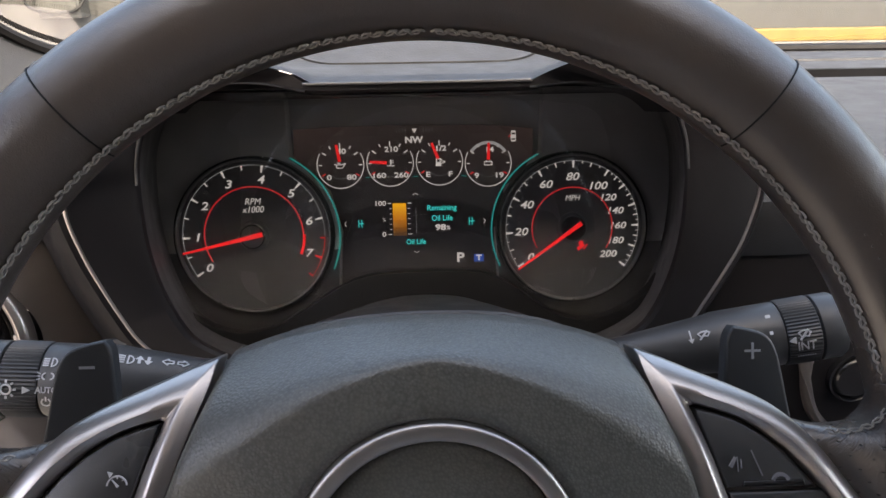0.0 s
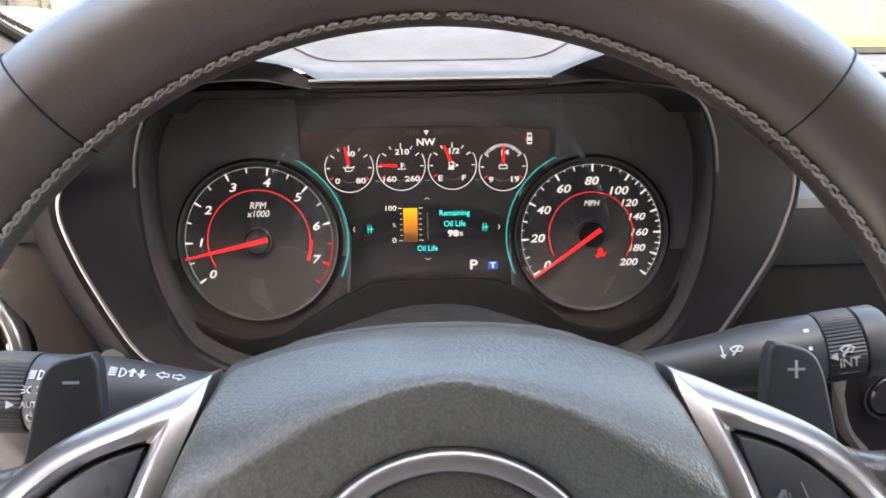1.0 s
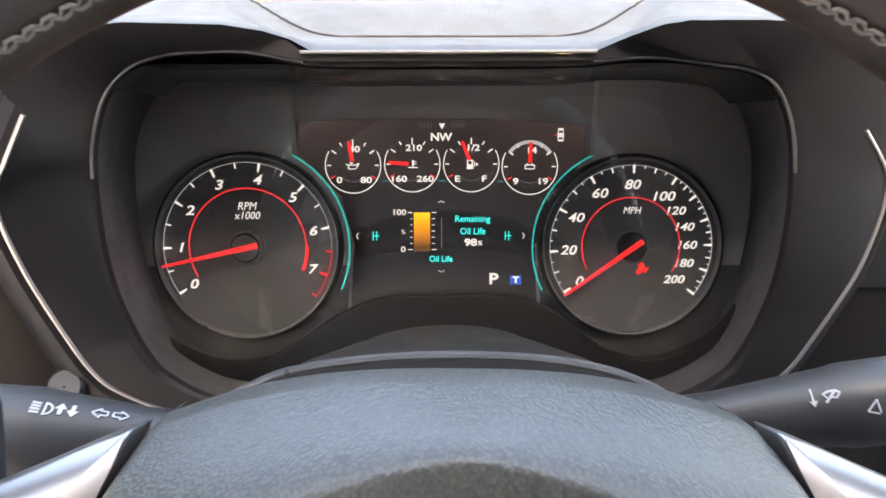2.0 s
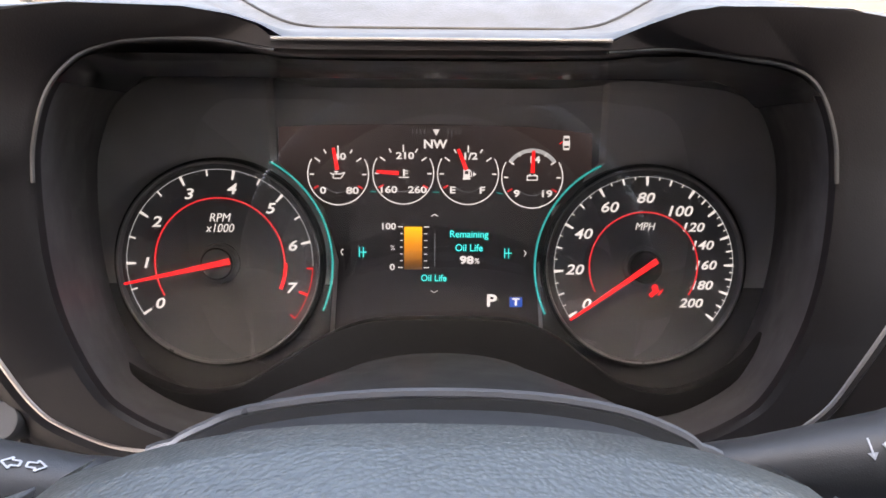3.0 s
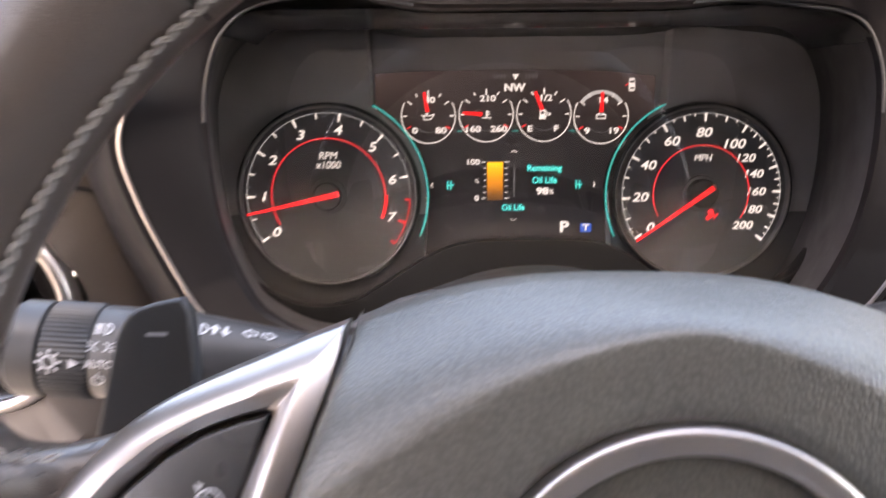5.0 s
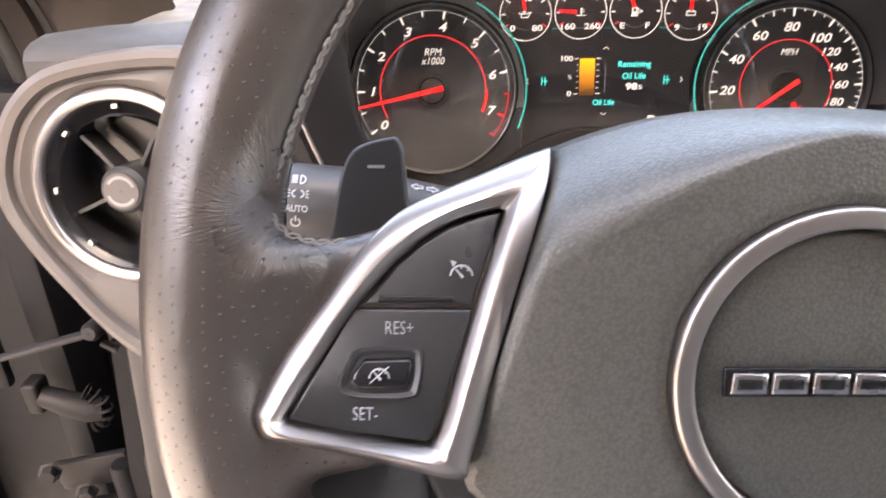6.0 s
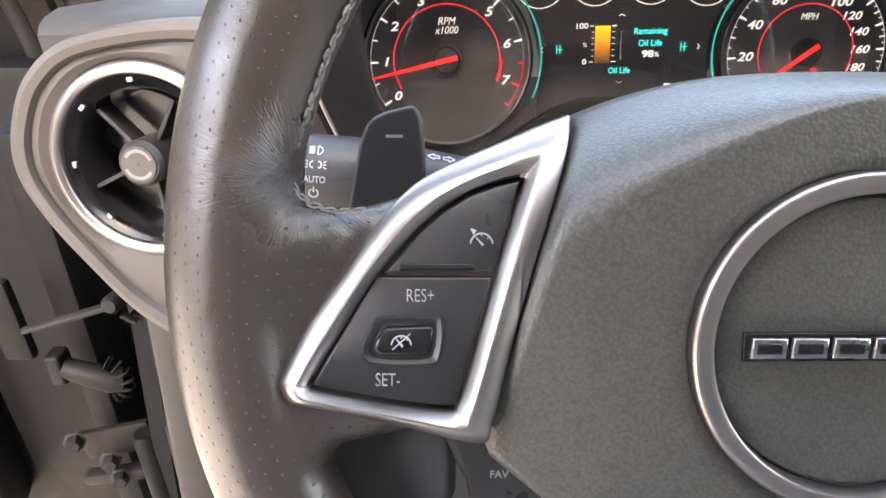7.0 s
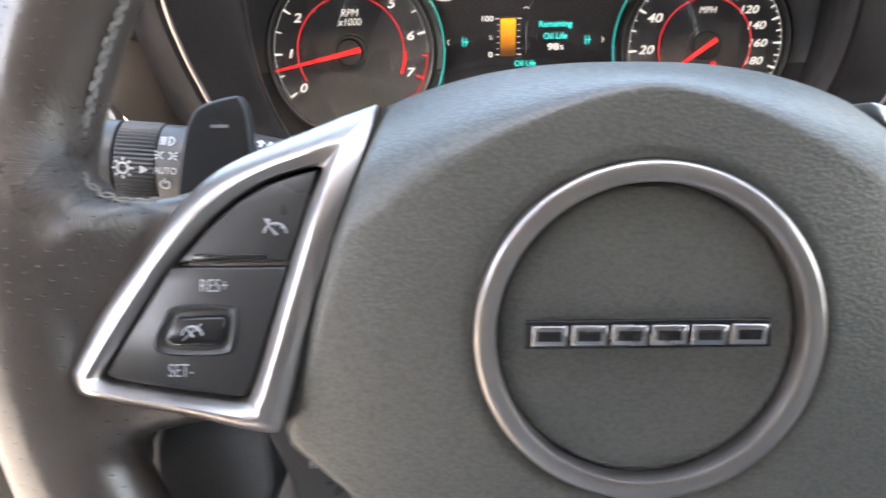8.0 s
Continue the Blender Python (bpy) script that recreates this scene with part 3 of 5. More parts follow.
        dish = smooth_line([(-0.1312, -0.0034), (-0.1290, 0.0016), (-0.1258, 0.0054), (-0.1112, 0.0060), (-0.1085, 0.0038), (-0.1092, -0.0046), (-0.1122, -0.0076), (-0.1286, -0.0074)], 4, True)
        part("key_surround", sloped(loft([[(p.x, p.y, -0.0006) for p in dish], [(p.x, p.y, 0.0002) for p in dish], [(-0.1196 + (p.x + 0.1196) * 0.93, -0.0008 + (p.y + 0.0008) * 0.90, 0.0013) for p in dish], [(-0.1196 + (p.x + 0.1196) * 0.80, -0.0008 + (p.y + 0.0008) * 0.74, 0.0006) for p in dish]], False, False)), BUTTON, bez)
        part("button", sloped(plate([(-0.1281, -0.0030), (-0.1270, -0.0006), (-0.1243, 0.0027), (-0.1123, 0.0032), (-0.1113, 0.0023), (-0.1120, -0.0032), (-0.1132, -0.0047), (-0.1258, -0.0048)], -0.001, 0.0022, 0.0011, 3)), GLOSS, bez)
    m = Matrix.Translation((0, 0, -0.0104)) @ Matrix(((1, 0, 0, 0), (0, 1, 0, 0), (0, -0.18, 1, 0), (0, 0, 0, 1)))
    left_bezel = [c for c in wheel.children if c.name.startswith("spoke_bezel")][0]
    lettering("lettering", "RES+", 0.0050, PRINT, left_bezel, -0.1151, 0.0108, 0, 0, -0.00006, 0.74, m=m)
    lettering("lettering", "SET-", 0.0050, PRINT, left_bezel, -0.1239, -0.0118, 0, 0, -0.00006, 0.74, m=m)

    # lower hub trim beside the cover
    for side in (1, -1):
        bm = plate([(-0.1095, -0.0393), (-0.098, -0.0290), (-0.078, -0.0290), (-0.058, -0.087), (-0.096, -0.090), (-0.1024, -0.0545)], -0.060, -0.032, 0.003, 3)
        lt = part("lower_trim", bm if side == 1 else mirrored(bm), BUTTON, wheel, "dark satin plastic lower spoke")
        if side == 1:
            lettering("lettering", "FAV", 0.0034, PRINT, lt, -0.0922, -0.0506, -0.0317, 0, 0.00004)
        bm = plate([(-0.150, -0.075), (-0.1467, -0.0454), (-0.1430, -0.0388), (-0.1341, -0.0350), (-0.108, -0.0345), (-0.106, -0.060), (-0.118, -0.092)], -0.056, -0.036, 0.004, 3)
        part("spoke_back", bm if side == 1 else mirrored(bm), SPOKE_BACK, wheel, "grey plastic back of the spoke")
    # icons: gauge with a pointer on the cruise keys
    def gauge_icon(x, y, s, crossed):
        bits = [arc_band(0.0033 * s, 0.0038 * s, 5, 175, 0, (x, y - 0.001), 18), bar(x + 0.0004, y - 0.0012, x - 0.0019 * s, y + 0.0012 * s, 0.0007, 0.0002, 0)]
        for a in (45, 90):
            bits.append(bar(x + 0.0026 * s * math.cos(radians(a)), y - 0.001 + 0.0026 * s * math.sin(radians(a)), x + 0.0034 * s * math.cos(radians(a)), y - 0.001 + 0.0034 * s * math.sin(radians(a)), 0.0003, 0.0003, 0))
        if crossed:
            bits.append(bar(x - 0.0033 * s, y - 0.0028 * s, x + 0.0033 * s, y + 0.0030 * s, 0.0003, 0.0003, 0))
        else:
            bits.append(plate([(x - 0.0036 * s, y + 0.0040 * s), (x - 0.0016 * s, y + 0.0034 * s), (x - 0.0026 * s, y + 0.0018 * s)], 0, 0.0003))
        return join(*bits)
    ic = moved(gauge_icon(-0.0984, 0.0257, 0.85, False), m)
    part("icon", ic, PRINT, left_bezel)
    ic = moved(gauge_icon(-0.1200, -0.0008, 0.75, True), Matrix.Translation((0, 0, 0.0024)) @ m)
    part("icon", ic, PRINT, left_bezel)
    right_bezel = [c for c in wheel.children if c.name.startswith("spoke_bezel")][1]
    phone = arc_band(0.0022, 0.0034, 20, 160, 0, (0.1130, 0.0185), 10)
    part("icon", moved(phone, m), DIM_PRINT, right_bezel)
    voice = join(bar(0.0965, 0.0240, 0.0985, 0.0270, 0.0014, 0.0010, 0), bar(0.0990, 0.0225, 0.0990, 0.0270, 0.0004, 0.0004, 0), bar(0.1002, 0.0235, 0.1002, 0.0262, 0.0004, 0.0004, 0))
    part("icon", moved(voice, m), DIM_PRINT, right_bezel)
    part("icon", moved(bar(0.1040, 0.0290, 0.1070, 0.0210, 0.0004, 0.0004, 0), m), DIM_PRINT, right_bezel)

    # shift paddles
    pl = smooth_line([(-0.147, 0.008), (-0.1419, 0.0322), (-0.1398, 0.0435), (-0.1372, 0.0547), (-0.1324, 0.0611), (-0.1215, 0.0642), (-0.1190, 0.0632), (-0.1176, 0.0605), (-0.1170, 0.0560), (-0.1161, 0.0436), (-0.1148, 0.008)], 4)
    for side in (1, -1):
        bm = plate([(p.x, p.y) for p in pl], -0.064, -0.058, 0.0014, 5)
        if side == -1:
            mirrored(bm)
        pad_ = part("shift_paddle", bm, STALK, wheel, "matt black shift paddle", False)
        x = -0.1272 * side
        if side == 1:
            sign = bar(-0.1291, 0.0545, -0.1235, 0.0545, 0.0010, 0.0010, -0.0581)
        else:
            sign = join(bar(x - 0.0032, 0.0546, x + 0.0032, 0.0546, 0.0009, 0.0009, -0.0581), bar(x, 0.0514, x, 0.0578, 0.0009, 0.0009, -0.0580))
        part("sign", sign, PRINT, pad_)
    return wheel


steering_wheel()


# ---------- instrument cluster ----------
def dial(cluster, name, cx, R, ring_r, label):
    z = 0.0
    pod = part(name, lathe([(0.0005, z), (ring_r - 0.0026, z), (ring_r - 0.0022, z + 0.003), (ring_r - 0.0010, z + 0.0034), (ring_r + 0.0004, z + 0.002), (ring_r + 0.002, z - 0.018)], 96, (cx, 0)), FACE, cluster, label)
    part("lens_ring", lathe([(ring_r - 0.0022, z + 0.0030), (ring_r - 0.0020, z + 0.0036), (ring_r - 0.0015, z + 0.0038), (ring_r - 0.0010, z + 0.0034)], 96, (cx, 0)), LIP, pod)
    part("dark_ring", lathe([(ring_r - 0.0010, z + 0.0036), (ring_r + 0.0006, z + 0.0022), (ring_r + 0.0022, z - 0.0170)], 96, (cx, 0)), GAP, pod)
    return pod


def polar(cx, r, a):
    return cx + r * math.cos(radians(a)), r * math.sin(radians(a))


def tick(cx, r0, r1, a, w0, w1, z):
    x0, y0 = polar(cx, r0, a)
    x1, y1 = polar(cx, r1, a)
    return bar(x0, y0, x1, y1, w0, w1, z)


def tick_at(gx, gy, r0, r1, a, z):
    c, s = math.cos(radians(a)), math.sin(radians(a))
    return bar(gx + r0 * c, gy + r0 * s, gx + r1 * c, gy + r1 * s, 0.0010, 0.0010, z)


PALE = lit("pale_glow", (0.62, 0.66, 0.70), 0.07)
GREY_GLOW = lit("grey_glow", (0.35, 0.37, 0.40), 0.06)


def instrument_cluster():
    cl = thing("instrument_cluster", CLUSTER, "lit instrument cluster with two round dials and a colour display", "instrument cluster")
    part("back_panel", box(-0.21, 0.21, -0.10, 0.115, -0.030, -0.018), PANEL, cl)
    # stepped side panels round the dials
    for side in (1, -1):
        bm = plate([(-0.206, -0.085), (-0.0615, -0.085), (-0.0580, -0.030), (-0.0560, 0.0), (-0.0640, 0.030), (-0.0905, 0.056), (-0.0925, 0.108), (-0.206, 0.108)], -0.018, -0.004, 0.002)
        if side == -1:
            mirrored(bm)
        part("side_panel", bm, PANEL, cl)
    # dark sheets laid over the lower side panels, in place of shade there
    for side in (1, -1):
        bm = plate([(-0.2055, -0.0845), (-0.0620, -0.0845), (-0.0585, -0.030), (-0.0570, -0.012), (-0.2055, -0.012)], -0.0038, -0.0026, 0.0006)
        part("shade_panel", bm if side == 1 else mirrored(bm), VISOR, cl)
    # rev counter
    cx, R = -0.118, 0.0508
    tach = dial(cl, "tachometer", cx, R, 0.0562, "black rev counter dial")
    ang = lambda v: 214.0 - 33.4 * v
    part("scale_line", arc_band(R - 0.0003, R, ang(6.45), ang(0), 0.0006, (cx, 0), 80), PALE, tach)
    part("scale_line", arc_band(R - 0.0004, R, ang(7.5), ang(6.5), 0.0006, (cx, 0), 20), RED, tach)
    for k in range(16):
        v = k / 2
        big = k % 2 == 0
        mat = WHITE if v < 6.4 else RED
        part("tick", tick(cx, R - (0.0052 if big else 0.0035), R, ang(v), 0.0010 if big else 0.0008, 0.0016 if big else 0.0009, 0.0007), mat, tach)
        if big:
            x, y = polar(cx, 0.0405, ang(v))
            lettering("numeral", str(k // 2), 0.0080, WHITE, tach, x, y, 0.0007, 0.22, 0.00012, 1.28)
    part("red_arc", arc_band(0.0349, 0.0357, ang(7.1), ang(0.1), 0.0006, (cx, 0), 90), RED_DIM, tach)
    part("red_arc", arc_band(0.0349, 0.0368, ang(7.1), ang(6.4), 0.0007, (cx, 0), 12), RED, tach)
    lettering("lettering", "RPM", 0.0066, WHITE, tach, cx + 0.0002, 0.0245, 0.0007, 0.22, 0.0, 0.92)
    lettering("lettering", "x1000", 0.0066, WHITE, tach, cx + 0.0002, 0.0188, 0.0007, 0.22, 0.0, 0.92)
    part("hub_well", lathe([(0.0112, 0.0003), (0.0108, 0.0009), (0.0005, 0.0010)], 48, (cx, 0)), FACE, tach)
    part("hub", lathe([(0.0088, 0.0010), (0.0086, 0.0055), (0.0078, 0.0065), (0.0005, 0.0067)], 40, (cx, 0)), FACE, tach)
    part("hub_rim", lathe([(0.0086, 0.0053), (0.0087, 0.0060), (0.0081, 0.0067), (0.0078, 0.0064)], 48, (cx, 0)), STEEL, tach)
    x0, y0 = polar(cx, 0.0075, 12.5)
    x1, y1 = polar(cx, 0.0505, 192.5)
    part("needle", bar(x0, y0, x1, y1, 0.0034, 0.0013, 0.0068, 0.0012), RED, tach, "glowing red needle")

    # speedometer
    cx, R = 0.1122, 0.0486
    spd = dial(cl, "speedometer", cx, R, 0.0545, "black speedometer dial")
    ang2 = lambda v: 215.2 - 1.575 * min(v, 100) - 0.945 * max(v - 100, 0)
    part("scale_line", arc_band(R - 0.0003, R, ang2(200), ang2(0), 0.0006, (cx, 0), 90), PALE, spd)
    for k in range(21):
        v = 10 * k
        big = k % 2 == 0
        part("tick", tick(cx, R - (0.0050 if big else 0.0033), R, ang2(v), 0.0010 if big else 0.0008, 0.0016 if big else 0.0009, 0.0007), WHITE, spd)
        if big:
            x, y = polar(cx, 0.0368 if v < 100 else 0.0352 if v < 120 else 0.0338, ang2(v))
            lettering("numeral", str(v), 0.0078 if v < 120 else 0.0068, WHITE, spd, x - 0.0008, y, 0.0007, 0.22, 0.00011, 1.22)
    for k in range(20):
        part("tick", tick(cx, R - 0.0018, R, ang2(10 * k + 5), 0.0005, 0.0005, 0.0007), WHITE, spd)
    part("red_arc", arc_band(0.0290, 0.0297, ang2(195), ang2(4), 0.0006, (cx, 0), 90), RED_DIM, spd)
    lettering("lettering", "MPH", 0.0058, WHITE, spd, cx, 0.0215, 0.0007, 0.22, 0.0, 0.92)
    part("hub_well", lathe([(0.0112, 0.0003), (0.0108, 0.0009), (0.0005, 0.0010)], 48, (cx, 0)), FACE, spd)
    part("hub", lathe([(0.0088, 0.0010), (0.0086, 0.0055), (0.0078, 0.0065), (0.0005, 0.0067)], 40, (cx, 0)), BINNACLE, spd)
    part("hub_rim", lathe([(0.0086, 0.0053), (0.0087, 0.0060), (0.0081, 0.0067), (0.0078, 0.0064)], 48, (cx, 0)), STEEL, spd)
    x0, y0 = polar(cx, 0.0065, 35)
    x1, y1 = polar(cx, 0.0495, 215.4)
    part("needle", bar(x0, y0, x1, y1, 0.0030, 0.0011, 0.0068, 0.0012), RED, spd, "glowing red needle")
    part("airbag_lamp", join(lathe([(0.0002, 0.001), (0.0018, 0.001)], 16, (cx + 0.0065, -0.0115)), bar(cx + 0.0040, -0.0162, cx + 0.0085, -0.0125, 0.0024, 0.0024, 0.0008), bar(cx + 0.0085, -0.0160, cx + 0.011, -0.0125, 0.0008, 0.0008, 0.0008)), RED, spd, "red warning lamp")
    part("edge_glow", arc_band(0.0614, 0.0624, -24, 62, 0.0035, (-0.118, 0), 40, 0.0006), TEAL_DIM, cl, "teal light line")
    part("edge_glow", arc_band(0.0589, 0.0599, 115, 206, 0.0035, (cx, 0), 40, 0.0006), TEAL_DIM, cl, "teal light line")

    skirt = smooth_line([(-0.172, -0.031), (-0.158, -0.048), (-0.129, -0.0615), (-0.102, -0.0600), (-0.0855, -0.0514), (-0.0744, -0.0448), (-0.0579, -0.0342), (-0.0387, -0.0262), (-0.0195, -0.0238), (0.0217, -0.0234), (0.0437, -0.0254), (0.0632, -0.0341), (0.0775, -0.0450), (0.0965, -0.0570), (0.1227, -0.0596), (0.1510, -0.0463), (0.1646, -0.0303)], 4)
    skirt = [Vector((-0.21, -0.095, 0)), Vector((-0.21, -0.031, 0))] + list(skirt) + [Vector((0.21, -0.0303, 0)), Vector((0.21, -0.095, 0))]
    part("skirt", plate([(p.x, p.y) for p in skirt], 0.026, 0.035, 0.0012), SKIRT, cl, "black skirt below the dials")

    # clear cover in front of the dials
    cover = part("clear_cover", faces_of([(-0.215, -0.075, 0.020), (0.215, -0.075, 0.020), (0.215, 0.112, 0.0243), (-0.215, 0.112, 0.0243)], [(0, 1, 2, 3)]), LENS, cl, "clear plastic cover", False)
    cover.visible_shadow = False

    # display
    zs = -0.0165
    scr = part("display", plate([(-0.0894, 0.0752), (-0.0600, 0.0765), (0.0, 0.0772), (0.055, 0.0758), (0.0864, 0.0725), (0.0864, -0.040), (-0.0894, -0.040)], -0.0178, zs), SCREEN, cl, "lit colour display")
    z = zs + 0.0002
    # four small gauges
    for gx, gy, needle, left_t, right_t, top_t in ((-0.0560, 0.0488, 100, "0", "80", "40"), (-0.0194, 0.0495, 176, "160", "260", "210"), (0.0170, 0.0495, 112, "E", "F", "1/2"), (0.0531, 0.0478, 88, "9", "19", "14")):
        g = part("small_gauge", arc_band(0.0168, 0.0174, 150, 390, z, (gx, gy), 48), WHITE, scr, "small round gauge on the display")
        part("gauge_ticks", join(*[bar(gx + r0 * math.cos(radians(a)), gy + r0 * math.sin(radians(a)), gx + 0.0160 * math.cos(radians(a)), gy + 0.0160 * math.sin(radians(a)), 0.0008, 0.0008, z) for a, r0 in ((0, 0.0135), (35, 0.0125), (60, 0.0135), (90, 0.0120), (120, 0.0135), (145, 0.0125), (180, 0.0135))]), WHITE, scr)
        lettering("numeral", left_t, 0.0053, WHITE, scr, gx - 0.0086, gy - 0.0092, z, 0, 0.00014, 1.34)
        lettering("numeral", right_t, 0.0053, WHITE, scr, gx + 0.0080, gy - 0.0092, z, 0, 0.00014, 1.34)
        lettering("numeral", top_t, 0.0053, WHITE, scr, gx + 0.001, gy + 0.0098, z, 0, 0.00014, 1.28)
        part("gauge_needle", bar(gx + 0.0025 * math.cos(radians(needle)), gy + 0.0025 * math.sin(radians(needle)), gx + 0.0150 * math.cos(radians(needle)), gy + 0.0150 * math.sin(radians(needle)), 0.0024, 0.0018, z + 0.0004), RED, scr, "red gauge needle")
    # icons in the small gauges
    part("icon", join(*[bar(x0, y0, x1, y1, 0.0006, 0.0006, z) for x0, y0, x1, y1 in ((-0.0588, 0.0466, -0.0545, 0.0466), (-0.0588, 0.0466, -0.0588, 0.0492), (-0.0588, 0.0490, -0.0548, 0.0490), (-0.0548, 0.0490, -0.0522, 0.0500), (-0.0545, 0.0466, -0.0524, 0.0498), (-0.0588, 0.0486, -0.0606, 0.0496), (-0.0570, 0.0490, -0.0570, 0.0503), (-0.0582, 0.0503, -0.0558, 0.0503))]), WHITE, scr)
    part("icon", join(bar(-0.0190, 0.0480, -0.0190, 0.0520, 0.0010, 0.0010, z), bar(-0.0220, 0.0474, -0.0160, 0.0474, 0.0006, 0.0006, z), bar(-0.0188, 0.0510, -0.0168, 0.0510, 0.0005, 0.0005, z), bar(-0.0188, 0.0496, -0.0168, 0.0496, 0.0005, 0.0005, z)), WHITE, scr)
    part("icon", join(*[bar(x0, y0, x1, y1, w, w, z) for x0, y0, x1, y1, w in ((0.0140, 0.0468, 0.0184, 0.0468, 0.0008), (0.0148, 0.0468, 0.0148, 0.0520, 0.0008), (0.0176, 0.0468, 0.0176, 0.0520, 0.0008), (0.0144, 0.0517, 0.0180, 0.0517, 0.0008), (0.0162, 0.0470, 0.0162, 0.0494, 0.0026), (0.0180, 0.0482, 0.0189, 0.0482, 0.0005), (0.0189, 0.0480, 0.0189, 0.0506, 0.0005), (0.0189, 0.0506, 0.0182, 0.0514, 0.0005))], plate([(0.0198, 0.0482), (0.0218, 0.0494), (0.0198, 0.0506)], z, z + 0.0003)), WHITE, scr)
    part("icon", join(bar(0.0500, 0.0464, 0.0562, 0.0464, 0.0006, 0.0006, z), bar(0.0500, 0.0488, 0.0562, 0.0488, 0.0006, 0.0006, z), bar(0.0503, 0.0464, 0.0503, 0.0488, 0.0006, 0.0006, z), bar(0.0559, 0.0464, 0.0559, 0.0488, 0.0006, 0.0006, z), bar(0.0512, 0.0494, 0.0522, 0.0494, 0.0006, 0.0006, z), bar(0.0540, 0.0494, 0.0550, 0.0494, 0.0006, 0.0006, z)), WHITE, scr)
    part("gauge_band", arc_band(0.0140, 0.0162, 35, 145, z, (0.0531, 0.0478), 30), PALE, scr)
    for gx, gy in ((-0.0560, 0.0488), (-0.0194, 0.0495), (0.0170, 0.0495), (0.0531, 0.0478)):
        part("red_mark", tick_at(gx, gy, 0.0128, 0.0160, 210, z), RED_DIM, scr)
        if gx != 0.0170:
            part("red_mark", tick_at(gx, gy, 0.0128, 0.0160, -30, z), RED_DIM, scr)
        part("gauge_line", arc_band(0.0100, 0.0103, 225, 320, z, (gx, gy), 20), GREY_GLOW, scr)
    # compass marks
    part("compass_mark", plate([(-0.0030, 0.0742), (0.0010, 0.0742), (-0.0010, 0.0706)], z, z + 0.0003), WHITE, scr)
    part("compass_scale", join(*[bar(-0.0010 + 0.0022 * k, 0.0716, -0.0010 + 0.0022 * k, 0.0742, 0.0004, 0.0004, z) for k in (-6, -5, -4, -3, 3, 4, 5, 6)]), GREY_GLOW, scr)
    # car symbol with an open door
    part("car_symbol", plate([(0.0703, 0.0632), (0.0735, 0.0632), (0.0739, 0.0660), (0.0735, 0.0712), (0.0703, 0.0712), (0.0699, 0.0660)], z, z + 0.0003), WHITE, scr)
    part("car_symbol", join(bar(0.0706, 0.0650, 0.0732, 0.0650, 0.0012, 0.0012, z + 0.0003), bar(0.0706, 0.0690, 0.0732, 0.0690, 0.0014, 0.0014, z + 0.0003)), SCREEN, scr)
    part("open_door_mark", bar(0.0698, 0.0680, 0.0680, 0.0666, 0.0006, 0.0006, z), RED, scr)
    # arrows and gear symbols
    for sx, tip in ((-0.0541, -1), (0.0498, 1)):
        part("arrow", join(bar(sx - 0.0006 * tip, 0.0068, sx + 0.0006 * tip, 0.0050, 0.0005, 0.0005, z), bar(sx - 0.0006 * tip, 0.0032, sx + 0.0006 * tip, 0.0050, 0.0005, 0.0005, z)), WHITE, scr)
    for sy, tip in ((0.0262, 1), (-0.0173, -1)):
        part("arrow", join(bar(-0.0036, sy - 0.0006 * tip, -0.0016, sy + 0.0006 * tip, 0.0005, 0.0005, z), bar(0.0004, sy - 0.0006 * tip, -0.0016, sy + 0.0006 * tip, 0.0005, 0.0005, z)), WHITE, scr)
    for sx in (-0.0431, 0.0394):
        part("gear_symbol", join(bar(sx - 0.0011, 0.0021, sx - 0.0011, 0.0079, 0.0005, 0.0005, z), bar(sx + 0.0011, 0.0021, sx + 0.0011, 0.0079, 0.0005, 0.0005, z), bar(sx - 0.0011, 0.0050, sx + 0.0030, 0.0050, 0.0005, 0.0005, z)), TEAL, scr)
    # scale beside the level bar
    part("level_marks", join(*[bar(x0, y0, x1, y0, 0.0006, 0.0006, z) for y0 in (0.0196, -0.0036) for x0, x1 in ((-0.0222, -0.0196), (-0.0076, -0.0046))] + [bar(x0, -0.0036 + 0.00386 * k, x1, -0.0036 + 0.00386 * k, 0.0005, 0.0005, z) for k in range(1, 6) for x0, x1 in ((-0.0210, -0.0196), (-0.0076, -0.0056))]), WHITE, scr)
    part("divider", bar(-0.0014, -0.0028, -0.0014, 0.0160, 0.0004, 0.0004, z), GREY_GLOW, scr)
    part("divider", bar(-0.0380, 0.0392, -0.0345, 0.0392, 0.0005, 0.0005, z), TEAL_DIM, scr)
    part("divider", bar(-0.0030, 0.0392, 0.0010, 0.0392, 0.0005, 0.0005, z), TEAL_DIM, scr)
    part("divider", bar(0.0330, 0.0392, 0.0370, 0.0385, 0.0005, 0.0005, z), TEAL_DIM, scr)
    lettering("lettering", "NW", 0.0066, WHITE, scr, -0.0016, 0.0658, z, 0, 0.00022, 1.1)
    lettering("lettering", "100", 0.0050, WHITE, scr, -0.0279, 0.0196, z, 0, 0.0001, 1.2)
    lettering("lettering", "%", 0.0040, WHITE, scr, -0.0253, 0.0074, z)
    lettering("lettering", "0", 0.0050, WHITE, scr, -0.0255, -0.0036, z, 0, 0.0001, 1.2)
    part("level_bar", box(-0.0187, -0.0086, -0.0047, 0.0196, z, z + 0.0003), AMBER, scr, "amber level bar")
    lettering("lettering", "Remaining", 0.0058, TEAL, scr, 0.0179, 0.0155, z, 0, 0.00006, 0.92)
    lettering("lettering", "Oil Life", 0.0058, TEAL, scr, 0.0180, 0.0077, z, 0, 0.00006, 0.92)
